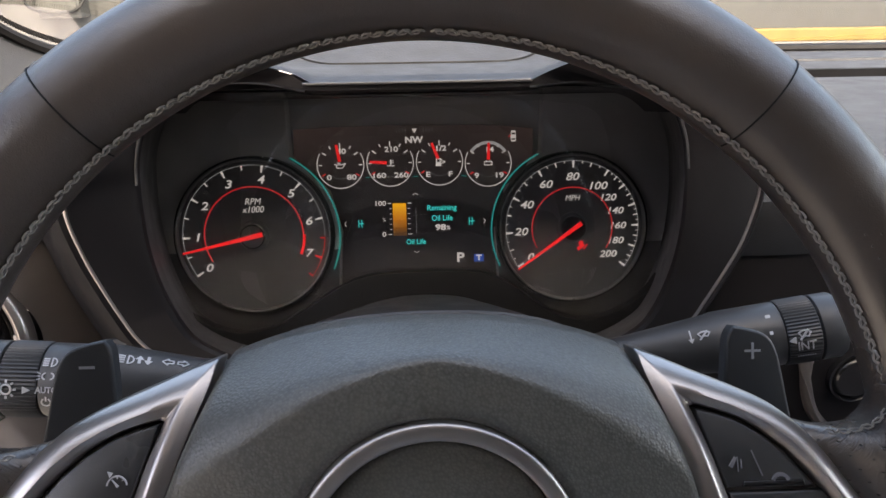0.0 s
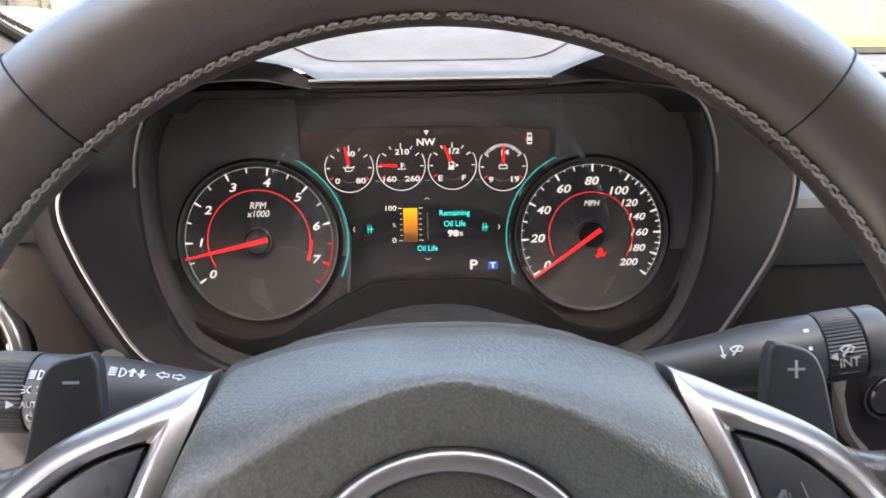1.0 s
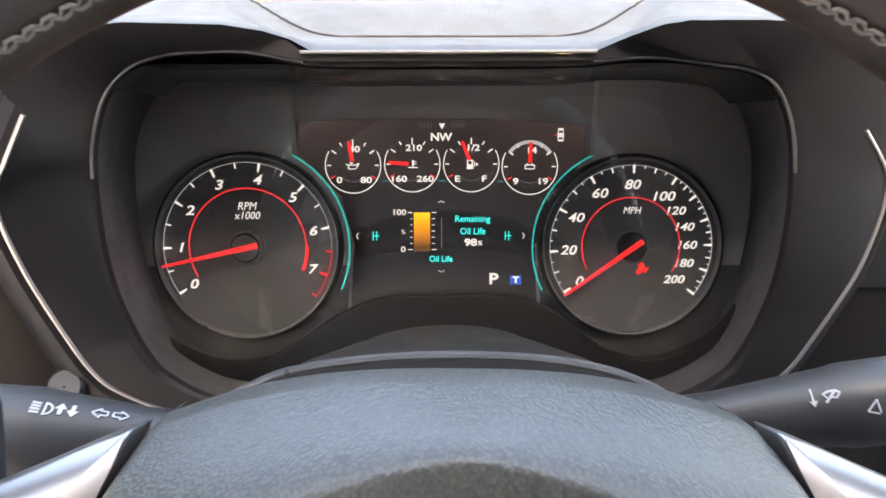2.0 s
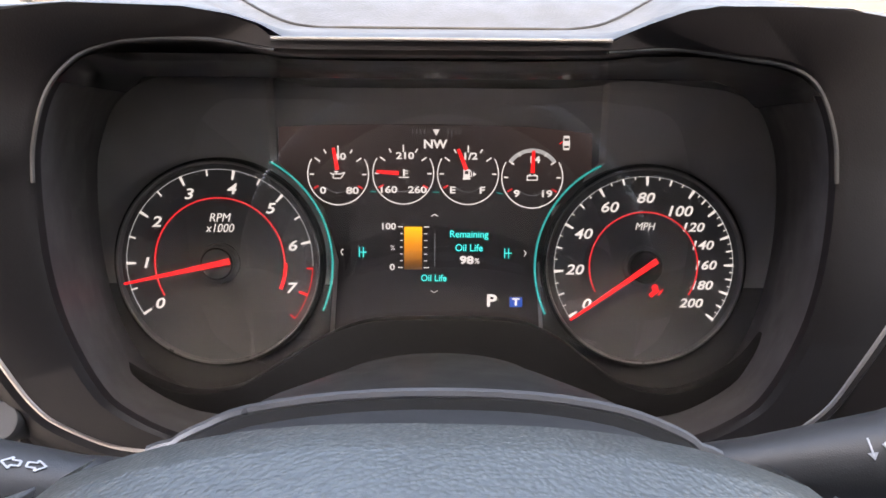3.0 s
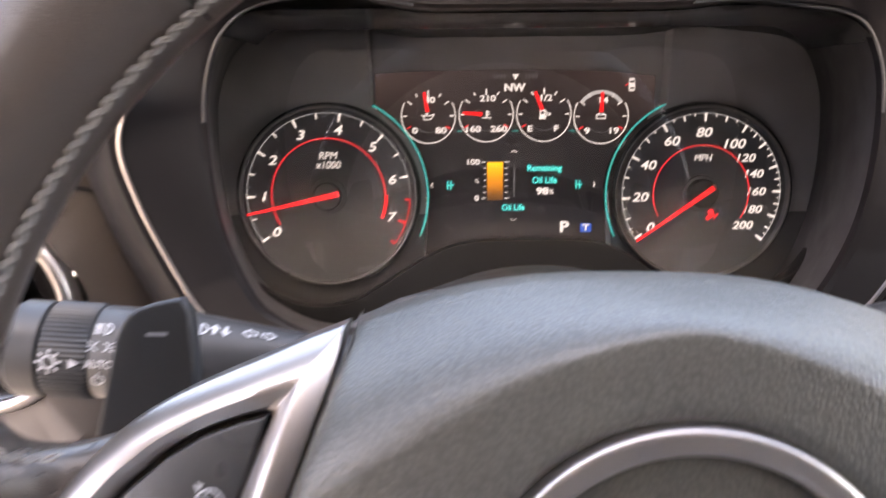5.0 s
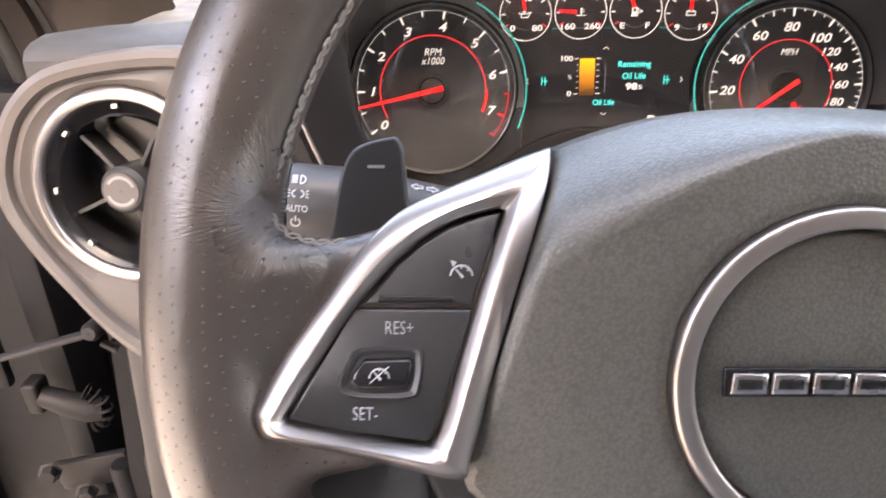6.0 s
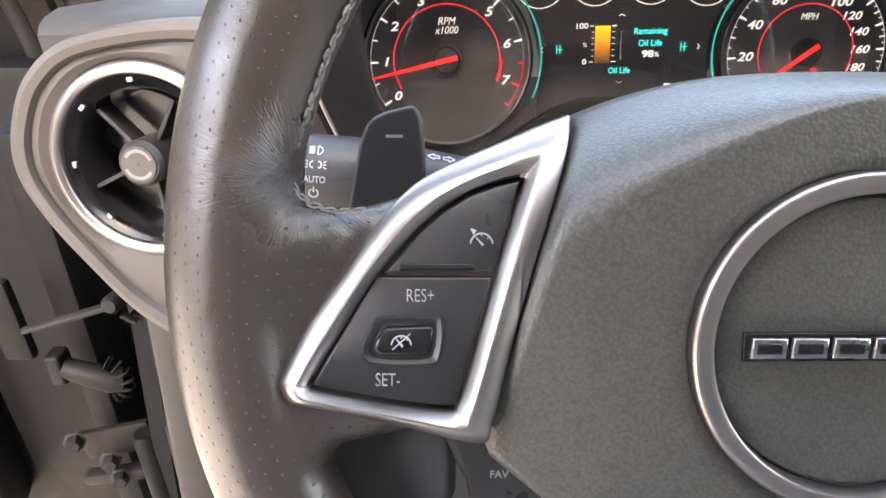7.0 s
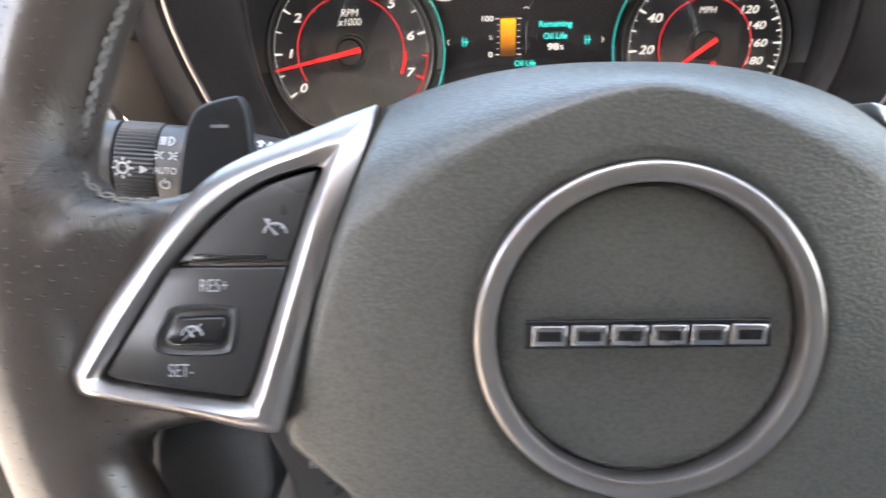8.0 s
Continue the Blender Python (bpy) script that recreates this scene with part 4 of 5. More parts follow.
    lettering("lettering", "98", 0.0060, WHITE, scr, 0.0168, 0.0007, z, 0, 0.00026, 1.3)
    lettering("lettering", "%", 0.0040, WHITE, scr, 0.0226, 0.0003, z, 0, 0.00010, 1.0)
    lettering("lettering", "Oil Life", 0.0054, TEAL, scr, -0.0019, -0.0097, z, 0, 0.00006, 0.92)
    lettering("lettering", "P", 0.0098, WHITE, scr, 0.0311, -0.0226, z, 0, 0.00025, 1.2)
    part("mode_sign", box(0.0415, 0.0487, -0.0258, -0.0202, z, z + 0.0002), BLUE, scr)
    lettering("lettering", "T", 0.0056, WHITE, scr, 0.0451, -0.0230, z + 0.0004, 0, 0.0002, 1.2)
    return cl


instrument_cluster()


# ---------- binnacle ----------
def binnacle():
    bn = thing("instrument_binnacle", CLUSTER, "black hooded binnacle round the instruments with a thin metal edge", "binnacle")
    left = [(-0.0700, -0.0780, 0.079), (-0.1206, -0.0746, 0.080), (-0.1403, -0.0717, 0.081), (-0.1600, -0.0605, 0.086), (-0.1688, -0.0500, 0.090), (-0.1749, -0.0347, 0.096), (-0.1810, -0.0147, 0.104), (-0.1853, 0.0035, 0.1115), (-0.1880, 0.0248, 0.120), (-0.1855, 0.0381, 0.1250), (-0.1781, 0.0496, 0.1290)]
    right = [(0.0750, -0.0770, 0.080), (0.1200, -0.0725, 0.084), (0.1459, -0.0651, 0.087), (0.1570, -0.0579, 0.088), (0.1664, -0.0488, 0.089), (0.1750, -0.0352, 0.090), (0.1863, -0.0171, 0.090), (0.1946, -0.0023, 0.090), (0.2012, 0.0155, 0.090), (0.2041, 0.0300, 0.091), (0.2028, 0.0448, 0.093)]
    top_l = [(-0.178, 0.078, 0.128), (-0.163, 0.0985, 0.125), (-0.132, 0.1055, 0.121), (-0.092, 0.1046, 0.120), (-0.075, 0.1020, 0.120), (-0.064, 0.0987, 0.120), (-0.0552, 0.0938, 0.120), (-0.030, 0.0932, 0.120)]
    top_r = [(0.200, 0.078, 0.100), (0.185, 0.099, 0.108), (0.150, 0.1062, 0.116), (0.100, 0.1058, 0.120), (0.082, 0.1016, 0.120), (0.069, 0.0966, 0.120), (0.0612, 0.0932, 0.120), (0.035, 0.0931, 0.120)]
    A = [(0.0025, -0.079, 0.079)] + left + top_l + [(0.0025, 0.0931, 0.120)] + top_r[::-1] + right[::-1]
    bl = [(-0.060, -0.072, 0.078), (-0.100, -0.070, 0.080), (-0.118, -0.065, 0.082), (-0.135, -0.054, 0.085), (-0.142, -0.044, 0.088), (-0.148, -0.030, 0.091), (-0.153, -0.012, 0.095), (-0.156, 0.008, 0.098), (-0.157, 0.028, 0.100), (-0.157, 0.042, 0.101), (-0.156, 0.055, 0.102), (-0.152, 0.070, 0.103), (-0.147, 0.0805, 0.103), (-0.1374, 0.0895, 0.104), (-0.126, 0.0942, 0.105), (-0.1118, 0.0962, 0.106), (-0.085, 0.0962, 0.108), (-0.0575, 0.0905, 0.117), (-0.030, 0.0900, 0.117)]
    br = [(-x, y, z) for x, y, z in bl[:9]] + [(0.1567, 0.044, 0.101), (0.1555, 0.056, 0.102), (0.1530, 0.0660, 0.103), (0.1490, 0.0765, 0.103), (0.1428, 0.0838, 0.104), (0.1320, 0.0885, 0.105), (0.1150, 0.0908, 0.106), (0.0900, 0.0935, 0.108), (0.0625, 0.0905, 0.117), (0.035, 0.0900, 0.117)]
    B = [(0.0025, -0.072, 0.078)] + bl + [(0.0025, 0.0900, 0.117)] + br[::-1]
    Cc = [(0.0025 + (x - 0.0025) * 1.20, 0.005 + (y - 0.005) * 1.08, -0.016) for x, y, z in B]
    la, lb, lc = (smooth_line(q, 3, True) for q in (A, B, Cc))
    lb2 = [p + Vector((0, 0, -0.005)) for p in lb]
    part("surround", loft([[tuple(p) for p in la], [tuple(p + (q - p) * 0.9 + Vector((0, 0, 0.002))) for p, q in zip(la, lb)], [tuple(p) for p in lb], [tuple(p) for p in lb2]], False), BINNACLE, bn, "satin black inner surround")
    part("shade", loft([[tuple(p) for p in lb2], [tuple(p + (q - p) * 0.5) for p, q in zip(lb2, lc)], [tuple(p) for p in lc]], False), VISOR, bn, "dark inner shade of the hood")
    ox = [p[0] for p in bl[12:]] + [p[0] for p in br[12:]][::-1]
    ou = [p[1] for p in bl[12:]] + [p[1] for p in br[12:]][::-1]
    rows = []
    for n, u in ((0.103, 0.0918), (0.101, 0.0928), (0.075, 0.0926), (0.046, 0.0926), (0.0445, 0.0922), (0.0435, 0.0936)):
        rows.append([(x, min(u, np.interp(x, ox, ou) - 0.0006 + 0.004 * (0.103 - n) / 0.06), n) for x in (-0.146 + 0.296 * k / 60 for k in range(61))])
    part("gloss_strip", loft(rows, False, False, False), GLOSS, bn, "gloss black strip under the hood")
    # lighter tube only where the visor's rim shows a highlight
    for pts in (bl[9:18], br[9:18]):
        part("visor_glint", tube([tuple(p + Vector((0, 0, 0.0008))) for p in smooth_line(pts, 5)], 0.0009, 6), STALK, bn, "thin lighter line for the highlight on the visor's rim")
    for line in (left[1:], right[1:]):
        edge = smooth_line([*line, (line[-1][0] * 0.93, line[-1][1] + 0.018, line[-1][2] + 0.006)], 5)
        part("edge_trim", tube(edge, 0.0011, 8, False, 0.8), SATIN, bn, "thin bright metal edge")
    # rounded outer shoulder, blending into the dash
    for line, s in ((left, -1), (right, 1)):
        line = smooth_line([*line, (line[-1][0] * 0.93, line[-1][1] + 0.02, line[-1][2] + 0.004)], 4)
        rows = []
        for w, d in ((0.0012, 0.0), (0.004, 0.0012), (0.009, -0.001), (0.016, -0.007), (0.030, -0.024), (0.044, -0.085)) if s < 0 else ((0.0012, 0.0), (0.003, 0.0006), (0.005, -0.002), (0.006, -0.014), (0.006, -0.05)):
            row = []
            for i, p in enumerate(line):
                a, c = line[max(i - 1, 0)], line[min(i + 1, len(line) - 1)]
                t = (c - a).normalized()
                o = Vector((t.y, -t.x, 0)).normalized()
                if o.x * s < 0:
                    o = -o
                row.append(tuple(p + o * w + Vector((0, 0, d))))
            rows.append(row)
        part("shoulder", loft(rows, False, False, False), BINNACLE, bn, "rounded plastic shoulder")
    return bn


binnacle()


def cl_point(x, u, n):
    return CLUSTER @ Vector((x, u, n))


# ---------- dashboard ----------
def dashboard():
    db = thing("dashboard", pose(0, 0.3, 0.6), "dark grained dashboard with a raised hood over the instruments", "dashboard")
    inv = db.matrix_world.inverted()

    def put(name, bm, mat, label=""):
        return part(name, moved(bm, inv), mat, db, label)

    def step(a, b_, v):
        t = min(max((v - a) / (b_ - a), 0.0), 1.0)
        return t * t * (3 - 2 * t)
    # raised hood: two lobes beside a shallow tray that widens towards the windscreen
    fx = [-0.205, -0.19, -0.163, -0.132, -0.092, -0.075, -0.064, -0.0552, 0.0612, 0.069, 0.082, 0.100, 0.150, 0.190, 0.205]
    fu = [0.080, 0.092, 0.1020, 0.1056, 0.1047, 0.1021, 0.0988, 0.0940, 0.0934, 0.0967, 0.1017, 0.1059, 0.1063, 0.098, 0.085]
    fn = [0.127, 0.126, 0.125, 0.121, 0.120, 0.120, 0.120, 0.120, 0.120, 0.120, 0.120, 0.120, 0.116, 0.106, 0.102]
    rows, deep = [], [0, 0.002, 0.006, 0.012, 0.02, 0.03, 0.04, 0.05, 0.057, 0.060, 0.0615, 0.063, 0.0645, 0.066, 0.069, 0.075, 0.083, 0.092, 0.101, 0.11, 0.12, 0.13, 0.14, 0.15, 0.17, 0.19, 0.24, 0.29, 0.35, 0.42, 0.50, 0.56]
    for d in deep:
        row = []
        for k in range(241):
            x = -0.205 + 0.410 * k / 240
            u, n = np.interp(x, fx, fu), np.interp(x, fx, fn)
            p = cl_point(x, u + 0.0004, n)
            c = x - 0.0025
            # shallow tray behind the lip, then a scoop that climbs towards the windscreen
            tray_z = 0.8597 + 0.030 * min(d, 0.060) + 0.021 * step(0.052, 0.150, d) - 0.034 * step(0.150, 0.36, d)
            w = 0.060 + 0.39 * d
            wide = 0.0025 + c * (1 + 1.2 * d)
            wc = abs(wide - 0.0025)
            lobe = step(0, 0.028, wc - w)
            keep = step(0.0, 0.05, d)
            front_z = p.z + 0.0025 * math.sin(min(d / 0.05, 1) * 1.57)
            z = front_z * (1 - keep) + keep * (tray_z + 0.011 * lobe * (1 - 0.6 * step(0.10, 0.3, d)))
            # recessed floor of the scoop behind the crease, wider towards the front
            wi = 0.056 + 0.86 * max(0.0, d - 0.0615)
            z -= 0.0034 * step(0.060, 0.066, d) * (1 - step(-0.006, 0.002, wc - wi))
            z -= 0.060 * step(0.10, 0.22, wc) * step(0.0, 0.35, d)
            row.append((wide, p.y + d, z))
        rows.append(row)
    skin = {}
    for d, row in zip(deep, rows):
        skin[d] = row

    def on_hood(x, d):
        lo = max(v for v in deep if v <= d)
        hi = min(v for v in deep if v >= d)
        f = 0 if hi == lo else (d - lo) / (hi - lo)
        za = [np.interp(x, [p[0] for p in skin[v]], [p[2] for p in skin[v]]) for v in (lo, hi)]
        ya = [np.interp(x, [p[0] for p in skin[v]], [p[1] for p in skin[v]]) for v in (lo, hi)]
        return (x, ya[0] * (1 - f) + ya[1] * f, za[0] * (1 - f) + za[1] * f + 0.0003)
    # dark tube along the crease of the scoop, standing in for its shadow
    trail = smooth_line([(-0.118, 0.135), (-0.098, 0.108), (-0.078, 0.083), (-0.062, 0.0665), (-0.045, 0.0605), (0.0025, 0.0595), (0.050, 0.0605), (0.067, 0.0665), (0.083, 0.083), (0.103, 0.108), (0.123, 0.135)], 6)
    put("crease_shade", tube([on_hood(p.x, p.y) for p in trail], 0.0007, 6), GAP, "thin dark line for the shadow in the scoop's crease")
    put("hood_top", loft(rows, False, False, False), DASH_TOP, "grained hood top, bright with sky light")
    put("hood_lip", tube([cl_point(x, 0.0938, 0.1208) for x in (-0.0585, -0.03, 0.0025, 0.035, 0.0635)], 0.0008, 8), LIP, "thin pale lip of the hood")
    # main dash top, right and left of the hood
    for x0, x1 in ((0.19, 1.2), (-0.345, -0.212)):
        rows = []
        front = ((0.245, 0.74), (0.229, 0.772), (0.228, 0.782), (0.232, 0.7865), (0.25, 0.788)) if x0 > 0 else ((0.240, 0.766), (0.240, 0.777), (0.244, 0.782), (0.252, 0.785), (0.268, 0.787), (0.280, 0.7875), (0.290, 0.788), (0.300, 0.788), (0.312, 0.788), (0.325, 0.788), (0.340, 0.7885), (0.355, 0.7885), (0.370, 0.789), (0.385, 0.789), (0.40, 0.789))
        for y, z in front + ((0.42, 0.790), (0.700, 0.790), (0.701, 0.765), (0.784, 0.765), (0.785, 0.7905), (0.85, 0.793), (0.852, 0.796), (0.98, 0.797)):
            left_x = x0 if x0 > 0 else x0 - 0.18 * step(0.33, 0.66, y)
            rows.append([(left_x + (x1 - left_x) * k / 10, y, z) for k in range(11)])
            if x0 < 0:
                # the outer corner falls away in front of the pillar
                rows[-1] = [(x, y, z - 0.050 * step(0.0, 0.045, y - 0.275 - 0.55 * max(0.0, x + 0.345))) for x, y, z in rows[-1]]
            if x0 < 0:
                rows[-1].insert(0, (left_x - 0.004, y, z - 0.16))
        put("dash_top", loft(rows, False, False, False), DASH_TOP)
    # rounded outer corner that rises to the edge of the windscreen
    foot = smooth_line([(-0.556, 0.640, 0.965), (-0.515, 0.733, 0.873), (-0.458, 0.808, 0.823), (-0.378, 0.862, 0.806), (-0.20, 0.922, 0.799)], 5)
    base = smooth_line([(-0.560, 0.470, 0.720), (-0.535, 0.540, 0.730), (-0.470, 0.600, 0.738), (-0.378, 0.640, 0.742), (-0.20, 0.680, 0.746)], 5)
    put("corner_trim", loft([[tuple(p.lerp(q, f) + Vector((0, 0, -0.045 * f * (1 - f)))) for p, q in zip(foot, base)] for f in (0, 0.1, 0.25, 0.45, 0.7, 1.0)], False, False, False), DASH_TOP, "grey corner of the dash below the windscreen edge")
    put("demister_slot", join(box(0.20, 1.19, 0.7030, 0.7780, 0.7655, 0.7665), box(0.20, 1.19, 0.7785, 0.7835, 0.7655, 0.7900)), SKIRT, "dark demister slot under the windscreen")
    put("dash_bed", box(-0.36, 1.2, 0.40, 0.98, 0.70, 0.77), DASH_TOP)
    put("dash_face", box(0.186, 1.2, 0.245, 0.40, 0.42, 0.742, 0.01), BINNACLE)
    put("lower_dash", box(-0.33, 0.25, 0.275, 0.40, 0.30, 0.66, 0.01), SHROUD)
    put("knob", moved(lathe([(0.0005, 0.0000), (0.0078, 0.0002), (0.0088, -0.0010), (0.0092, -0.0030), (0.0092, -0.040)], 28), pose(-0.183, 0.210, 0.7045, 62)), SHROUD, "small round black knob")
    put("start_button", moved(lathe([(0.0005, 0.004), (0.0135, 0.0042), (0.0150, 0.0030), (0.0155, 0.0010), (0.0168, 0.0014), (0.0180, 0.0034), (0.0192, 0.0028), (0.0200, -0.004)], 48), pose(0.302, 0.2435, 0.647, 90)), GLOSS, "round gloss black start button")
    put("console_trim", tube([tuple(p) for p in smooth_line([(0.2640, 0.243, 0.668), (0.2660, 0.241, 0.645), (0.2740, 0.240, 0.622), (0.2900, 0.241, 0.604)], 5)], 0.0075, 10, False, 0.5), DASH, "pale plastic trim beside the start button")
    put("vent_edge", tube([(0.318, 0.238, 0.722), (0.306, 0.238, 0.706), (0.297, 0.238, 0.692)], 0.0014, 8), SATIN, "thin bright trim line")
    # kick panel beside the door opening
    put("side_trim", moved(box(-0.022, 0.022, -0.02, 0.20, -0.26, 0.03, 0.006), SIDE @ pose(-0.325, 0.262, 0.56, 0, 4, 8)), SHROUD, "grey plastic side trim below the vent")
    put("groove", moved(box(-0.0262, -0.0215, -0.008, 0.006, -0.05, 0.02), SIDE @ pose(-0.325, 0.262, 0.56, 0, 4, 8)), GAP)
    return db


dashboard()


# ---------- steering column ----------
def column():
    co = thing("steering_column", CLUSTER, "black plastic steering column shroud", "steering column")
    prof = ((-0.092, -0.13), (-0.0925, -0.052), (-0.0818, -0.0405), (-0.0714, -0.0348), (-0.0576, -0.0294), (-0.0285, -0.0250), (0.0006, -0.0236), (0.0315, -0.0246), (0.0574, -0.0285), (0.0749, -0.0348), (0.0838, -0.0405), (0.0925, -0.052), (0.092, -0.13))
    prof = [tuple(p)[:2] for p in smooth_line(prof, 3)]
    rows = []
    for n, dy, w in ((0.02, -0.030, 0.58), (0.070, -0.0085, 0.62), (0.088, -0.0063, 0.66), (0.092, -0.0056, 0.70), (0.125, -0.0030, 0.90), (0.150, -0.0010, 0.96), (0.1585, 0.0006, 1.0), (0.1615, 0.0004, 1.0), (0.1625, -0.0012, 0.995)):
        rows.append([(0.001 + w * x, y + dy, n) for x, y in prof])
    part("shroud", loft(rows, False, True), SHROUD, co, "satin black column shroud")
    part("lip", tube([(0.001 + x, y + 0.0004, 0.1605) for x, y in prof[4:-4]], 0.0020, 8), LIP, co, "pale rounded edge of the shroud")
    part("collar", loft([[(0.001 + w * x, y + dy, n) for x, y in prof] for n, dy, w in ((0.160, -0.0040, 0.985), (0.180, -0.0038, 0.97), (0.204, -0.0060, 0.90), (0.212, -0.0100, 0.85))], False, False), STALK, co, "grey plastic column collar")
    return co


column()


LS_A, LS_B, LS_SPLIT = (-0.070, -0.0510, 0.176), (-0.200, -0.0375, 0.193), 0.098
RS_A, RS_B, RS_SPLIT = (0.075, -0.0570, 0.146), (0.205, -0.0325, 0.168), 0.108


def stalk(name, label, s, a, b_, r, split):
    """A stalk along a line from the column; returns it with a function that lays flat print on its round face."""
    st = thing(name, CLUSTER, label, "control stalk")
    a, b_ = Vector(a), Vector(b_)
    axis = (b_ - a)
    length = axis.length
    d = axis.normalized()
    up = (Vector((0, 1, 0)) - d * d.y).normalized()
    nn = d.cross(up) * (1 if d.cross(up).z > 0 else -1)

    def run(prof, seg=40, wave=0.0, count=0):
        rings = []
        for t, rr in prof:
            c = a + d * t
            rings.append([c + (up * math.sin(q) + nn * math.cos(q)) * (rr + wave * (1 if k % 2 else 0)) for k, q in enumerate(2 * math.pi * k / seg for k in range(seg))])
        return loft(rings, False, True)
    part("stem", run([(0, r * 0.62), (length * 0.25, r * 0.68), (split - 0.034, r * 0.93), (split - 0.030, r * 0.985), (split - 0.001, r), (split, r * 0.97)]), STALK, st)
    part("ribbed_ring", run([(split + 0.0006, r * 0.97), (split + 0.0012, r * 1.0), (split + 0.0155, r * 1.0), (split + 0.016, r * 0.97)], 120, 0.0005), STALK, st)
    part("end_cap", run([(split + 0.0166, r * 0.95), (split + 0.0172, r * 1.02), (split + 0.026, r * 1.02), (split + 0.0285, r * 0.9), (split + 0.029, r * 0.5)]), STALK, st)

    def wrap(bm, t, v, lift=0.0002):
        """Lay a flat piece centred at t along the stalk and v round its face."""
        for q in bm.verts:
            along, around, h = t + q.co.x * (1 if d.x > 0 else -1), v + q.co.y, q.co.z
            rr = np.interp(along, [0, length * 0.25, split - 0.034, split - 0.030, split], [r * 0.62, r * 0.68, r * 0.93, r * 0.985, r]) if along < split else r * 1.0 + 0.0005
            ph = around / r
            q.co = a + d * along + (up * math.sin(ph) + nn * math.cos(ph)) * (rr + lift + h)
        return bm

    def word(body, size, t, v):
        ob = lettering("lettering", body, size, PRINT, st, 0, 0, 0, 0, 0.00008, 0.85)
        bm = bmesh.new()
        bm.from_mesh(ob.data)
        wrap(bm, t, v)
        bm.to_mesh(ob.data)
        bm.free()

    def icon(bits, t, v):
        part("icon", wrap(join(*bits), t, v), PRINT, st)
    return st, icon, word


def beam(x, y, s):
    """Headlamp sign: a D with rays."""
    return [arc_band(0.0016 * s, 0.0021 * s, -90, 90, 0, (x + 0.0005 * s, y), 10), bar(x + 0.0005 * s, y - 0.002 * s, x + 0.0005 * s, y + 0.002 * s, 0.0005 * s, 0.0005 * s, 0)] + [bar(x - 0.0028 * s, y + k * 0.0012 * s, x - 0.0006 * s, y + k * 0.0012 * s, 0.0006 * s, 0.0006 * s, 0) for k in (-1.2, -0.4, 0.4, 1.2)]


def arrow_bits(x, y, dx, dy, s):
    n = (-dy, dx)
    return [plate([(x + dx * s, y + dy * s), (x + n[0] * s * 0.75, y + n[1] * s * 0.75), (x - n[0] * s * 0.75, y - n[1] * s * 0.75)], 0, 0.0002), bar(x - dx * s, y - dy * s, x, y, 0.0008 * s / 0.0016, 0.0008 * s / 0.0016, 0)]


def hollow_arrow(x, d, s):
    """The outline of an arrow that points along x."""
    pts = [(1.1, 0), (0, 1), (0, 0.45), (-1, 0.45), (-1, -0.45), (0, -0.45), (0, -1)]
    pts = [(x + d * a * s, b * s) for a, b in pts]
    return [bar(*p, *q, 0.0006, 0.0006, 0) for p, q in zip(pts, pts[1:] + pts[:1])]


st, icon, word = stalk("light_stalk", "black light and indicator stalk with white symbols", -1, LS_A, LS_B, 0.0165, LS_SPLIT)
icon(beam(0, 0, 1.25), LS_SPLIT - 0.0340, 0.0160)
icon(arrow_bits(0, 0.0002, 0, 1, 0.0025), LS_SPLIT - 0.0393, 0.0165)
icon(arrow_bits(0, -0.0002, 0, -1, 0.0025), LS_SPLIT - 0.0430, 0.0165)
icon(hollow_arrow(-0.0032, -1, 0.0023) + hollow_arrow(0.0032, 1, 0.0023), LS_SPLIT - 0.0545, 0.0170)
icon(beam(0, 0, 1.05), LS_SPLIT - 0.0040, 0.0127)
icon([arc_band(0.0010, 0.0016, -90, 90, 0, (0.0010, 0), 8), arc_band(0.0010, 0.0016, 90, 270, 0, (-0.0010, 0), 8)] + [bar(q * 0.0030, k, q * 0.0042, k * 1.7, 0.0005, 0.0005, 0) for q in (-1, 1) for k in (-0.0009, 0, 0.0009)], LS_SPLIT - 0.0040, 0.0065)
word("AUTO", 0.0037, LS_SPLIT - 0.0038, 0.0005)
icon([arc_band(0.0015, 0.0021, 120, 420, 0, (0, 0), 16), bar(0, 0.0005, 0, 0.0027, 0.0006, 0.0006, 0)], LS_SPLIT - 0.0035, -0.0050)
icon([arc_band(0.0016, 0.0024, 0, 360, 0, (0, 0), 16)] + [bar(0.0028 * math.cos(k * 0.785), 0.0028 * math.sin(k * 0.785), 0.0040 * math.cos(k * 0.785), 0.0040 * math.sin(k * 0.785), 0.0008, 0.0008, 0) for k in range(8)], LS_SPLIT + 0.0120, 0.0008)
icon([plate([(0.0018, 0), (-0.0014, 0.0016), (-0.0014, -0.0016)], 0, 0.0002)], LS_SPLIT + 0.0042, 0.0006)

st, icon, word = stalk("wiper_stalk", "black wiper stalk with white symbols", 1, RS_A, RS_B, 0.0160, RS_SPLIT)
wiper_sign = [arc_band(0.0026, 0.0031, 50, 130, 0, (0, -0.0020), 8), arc_band(0.0010, 0.0014, 50, 130, 0, (0, -0.0020), 6), bar(0.0009, -0.0012, 0.0020, 0.0004, 0.0004, 0.0004, 0), bar(-0.0009, -0.0012, -0.0020, 0.0004, 0.0004, 0.0004, 0), bar(-0.0016, -0.0020, 0.0012, 0.0010, 0.0006, 0.0006, 0)]
big = Matrix.Scale(1.5, 4)
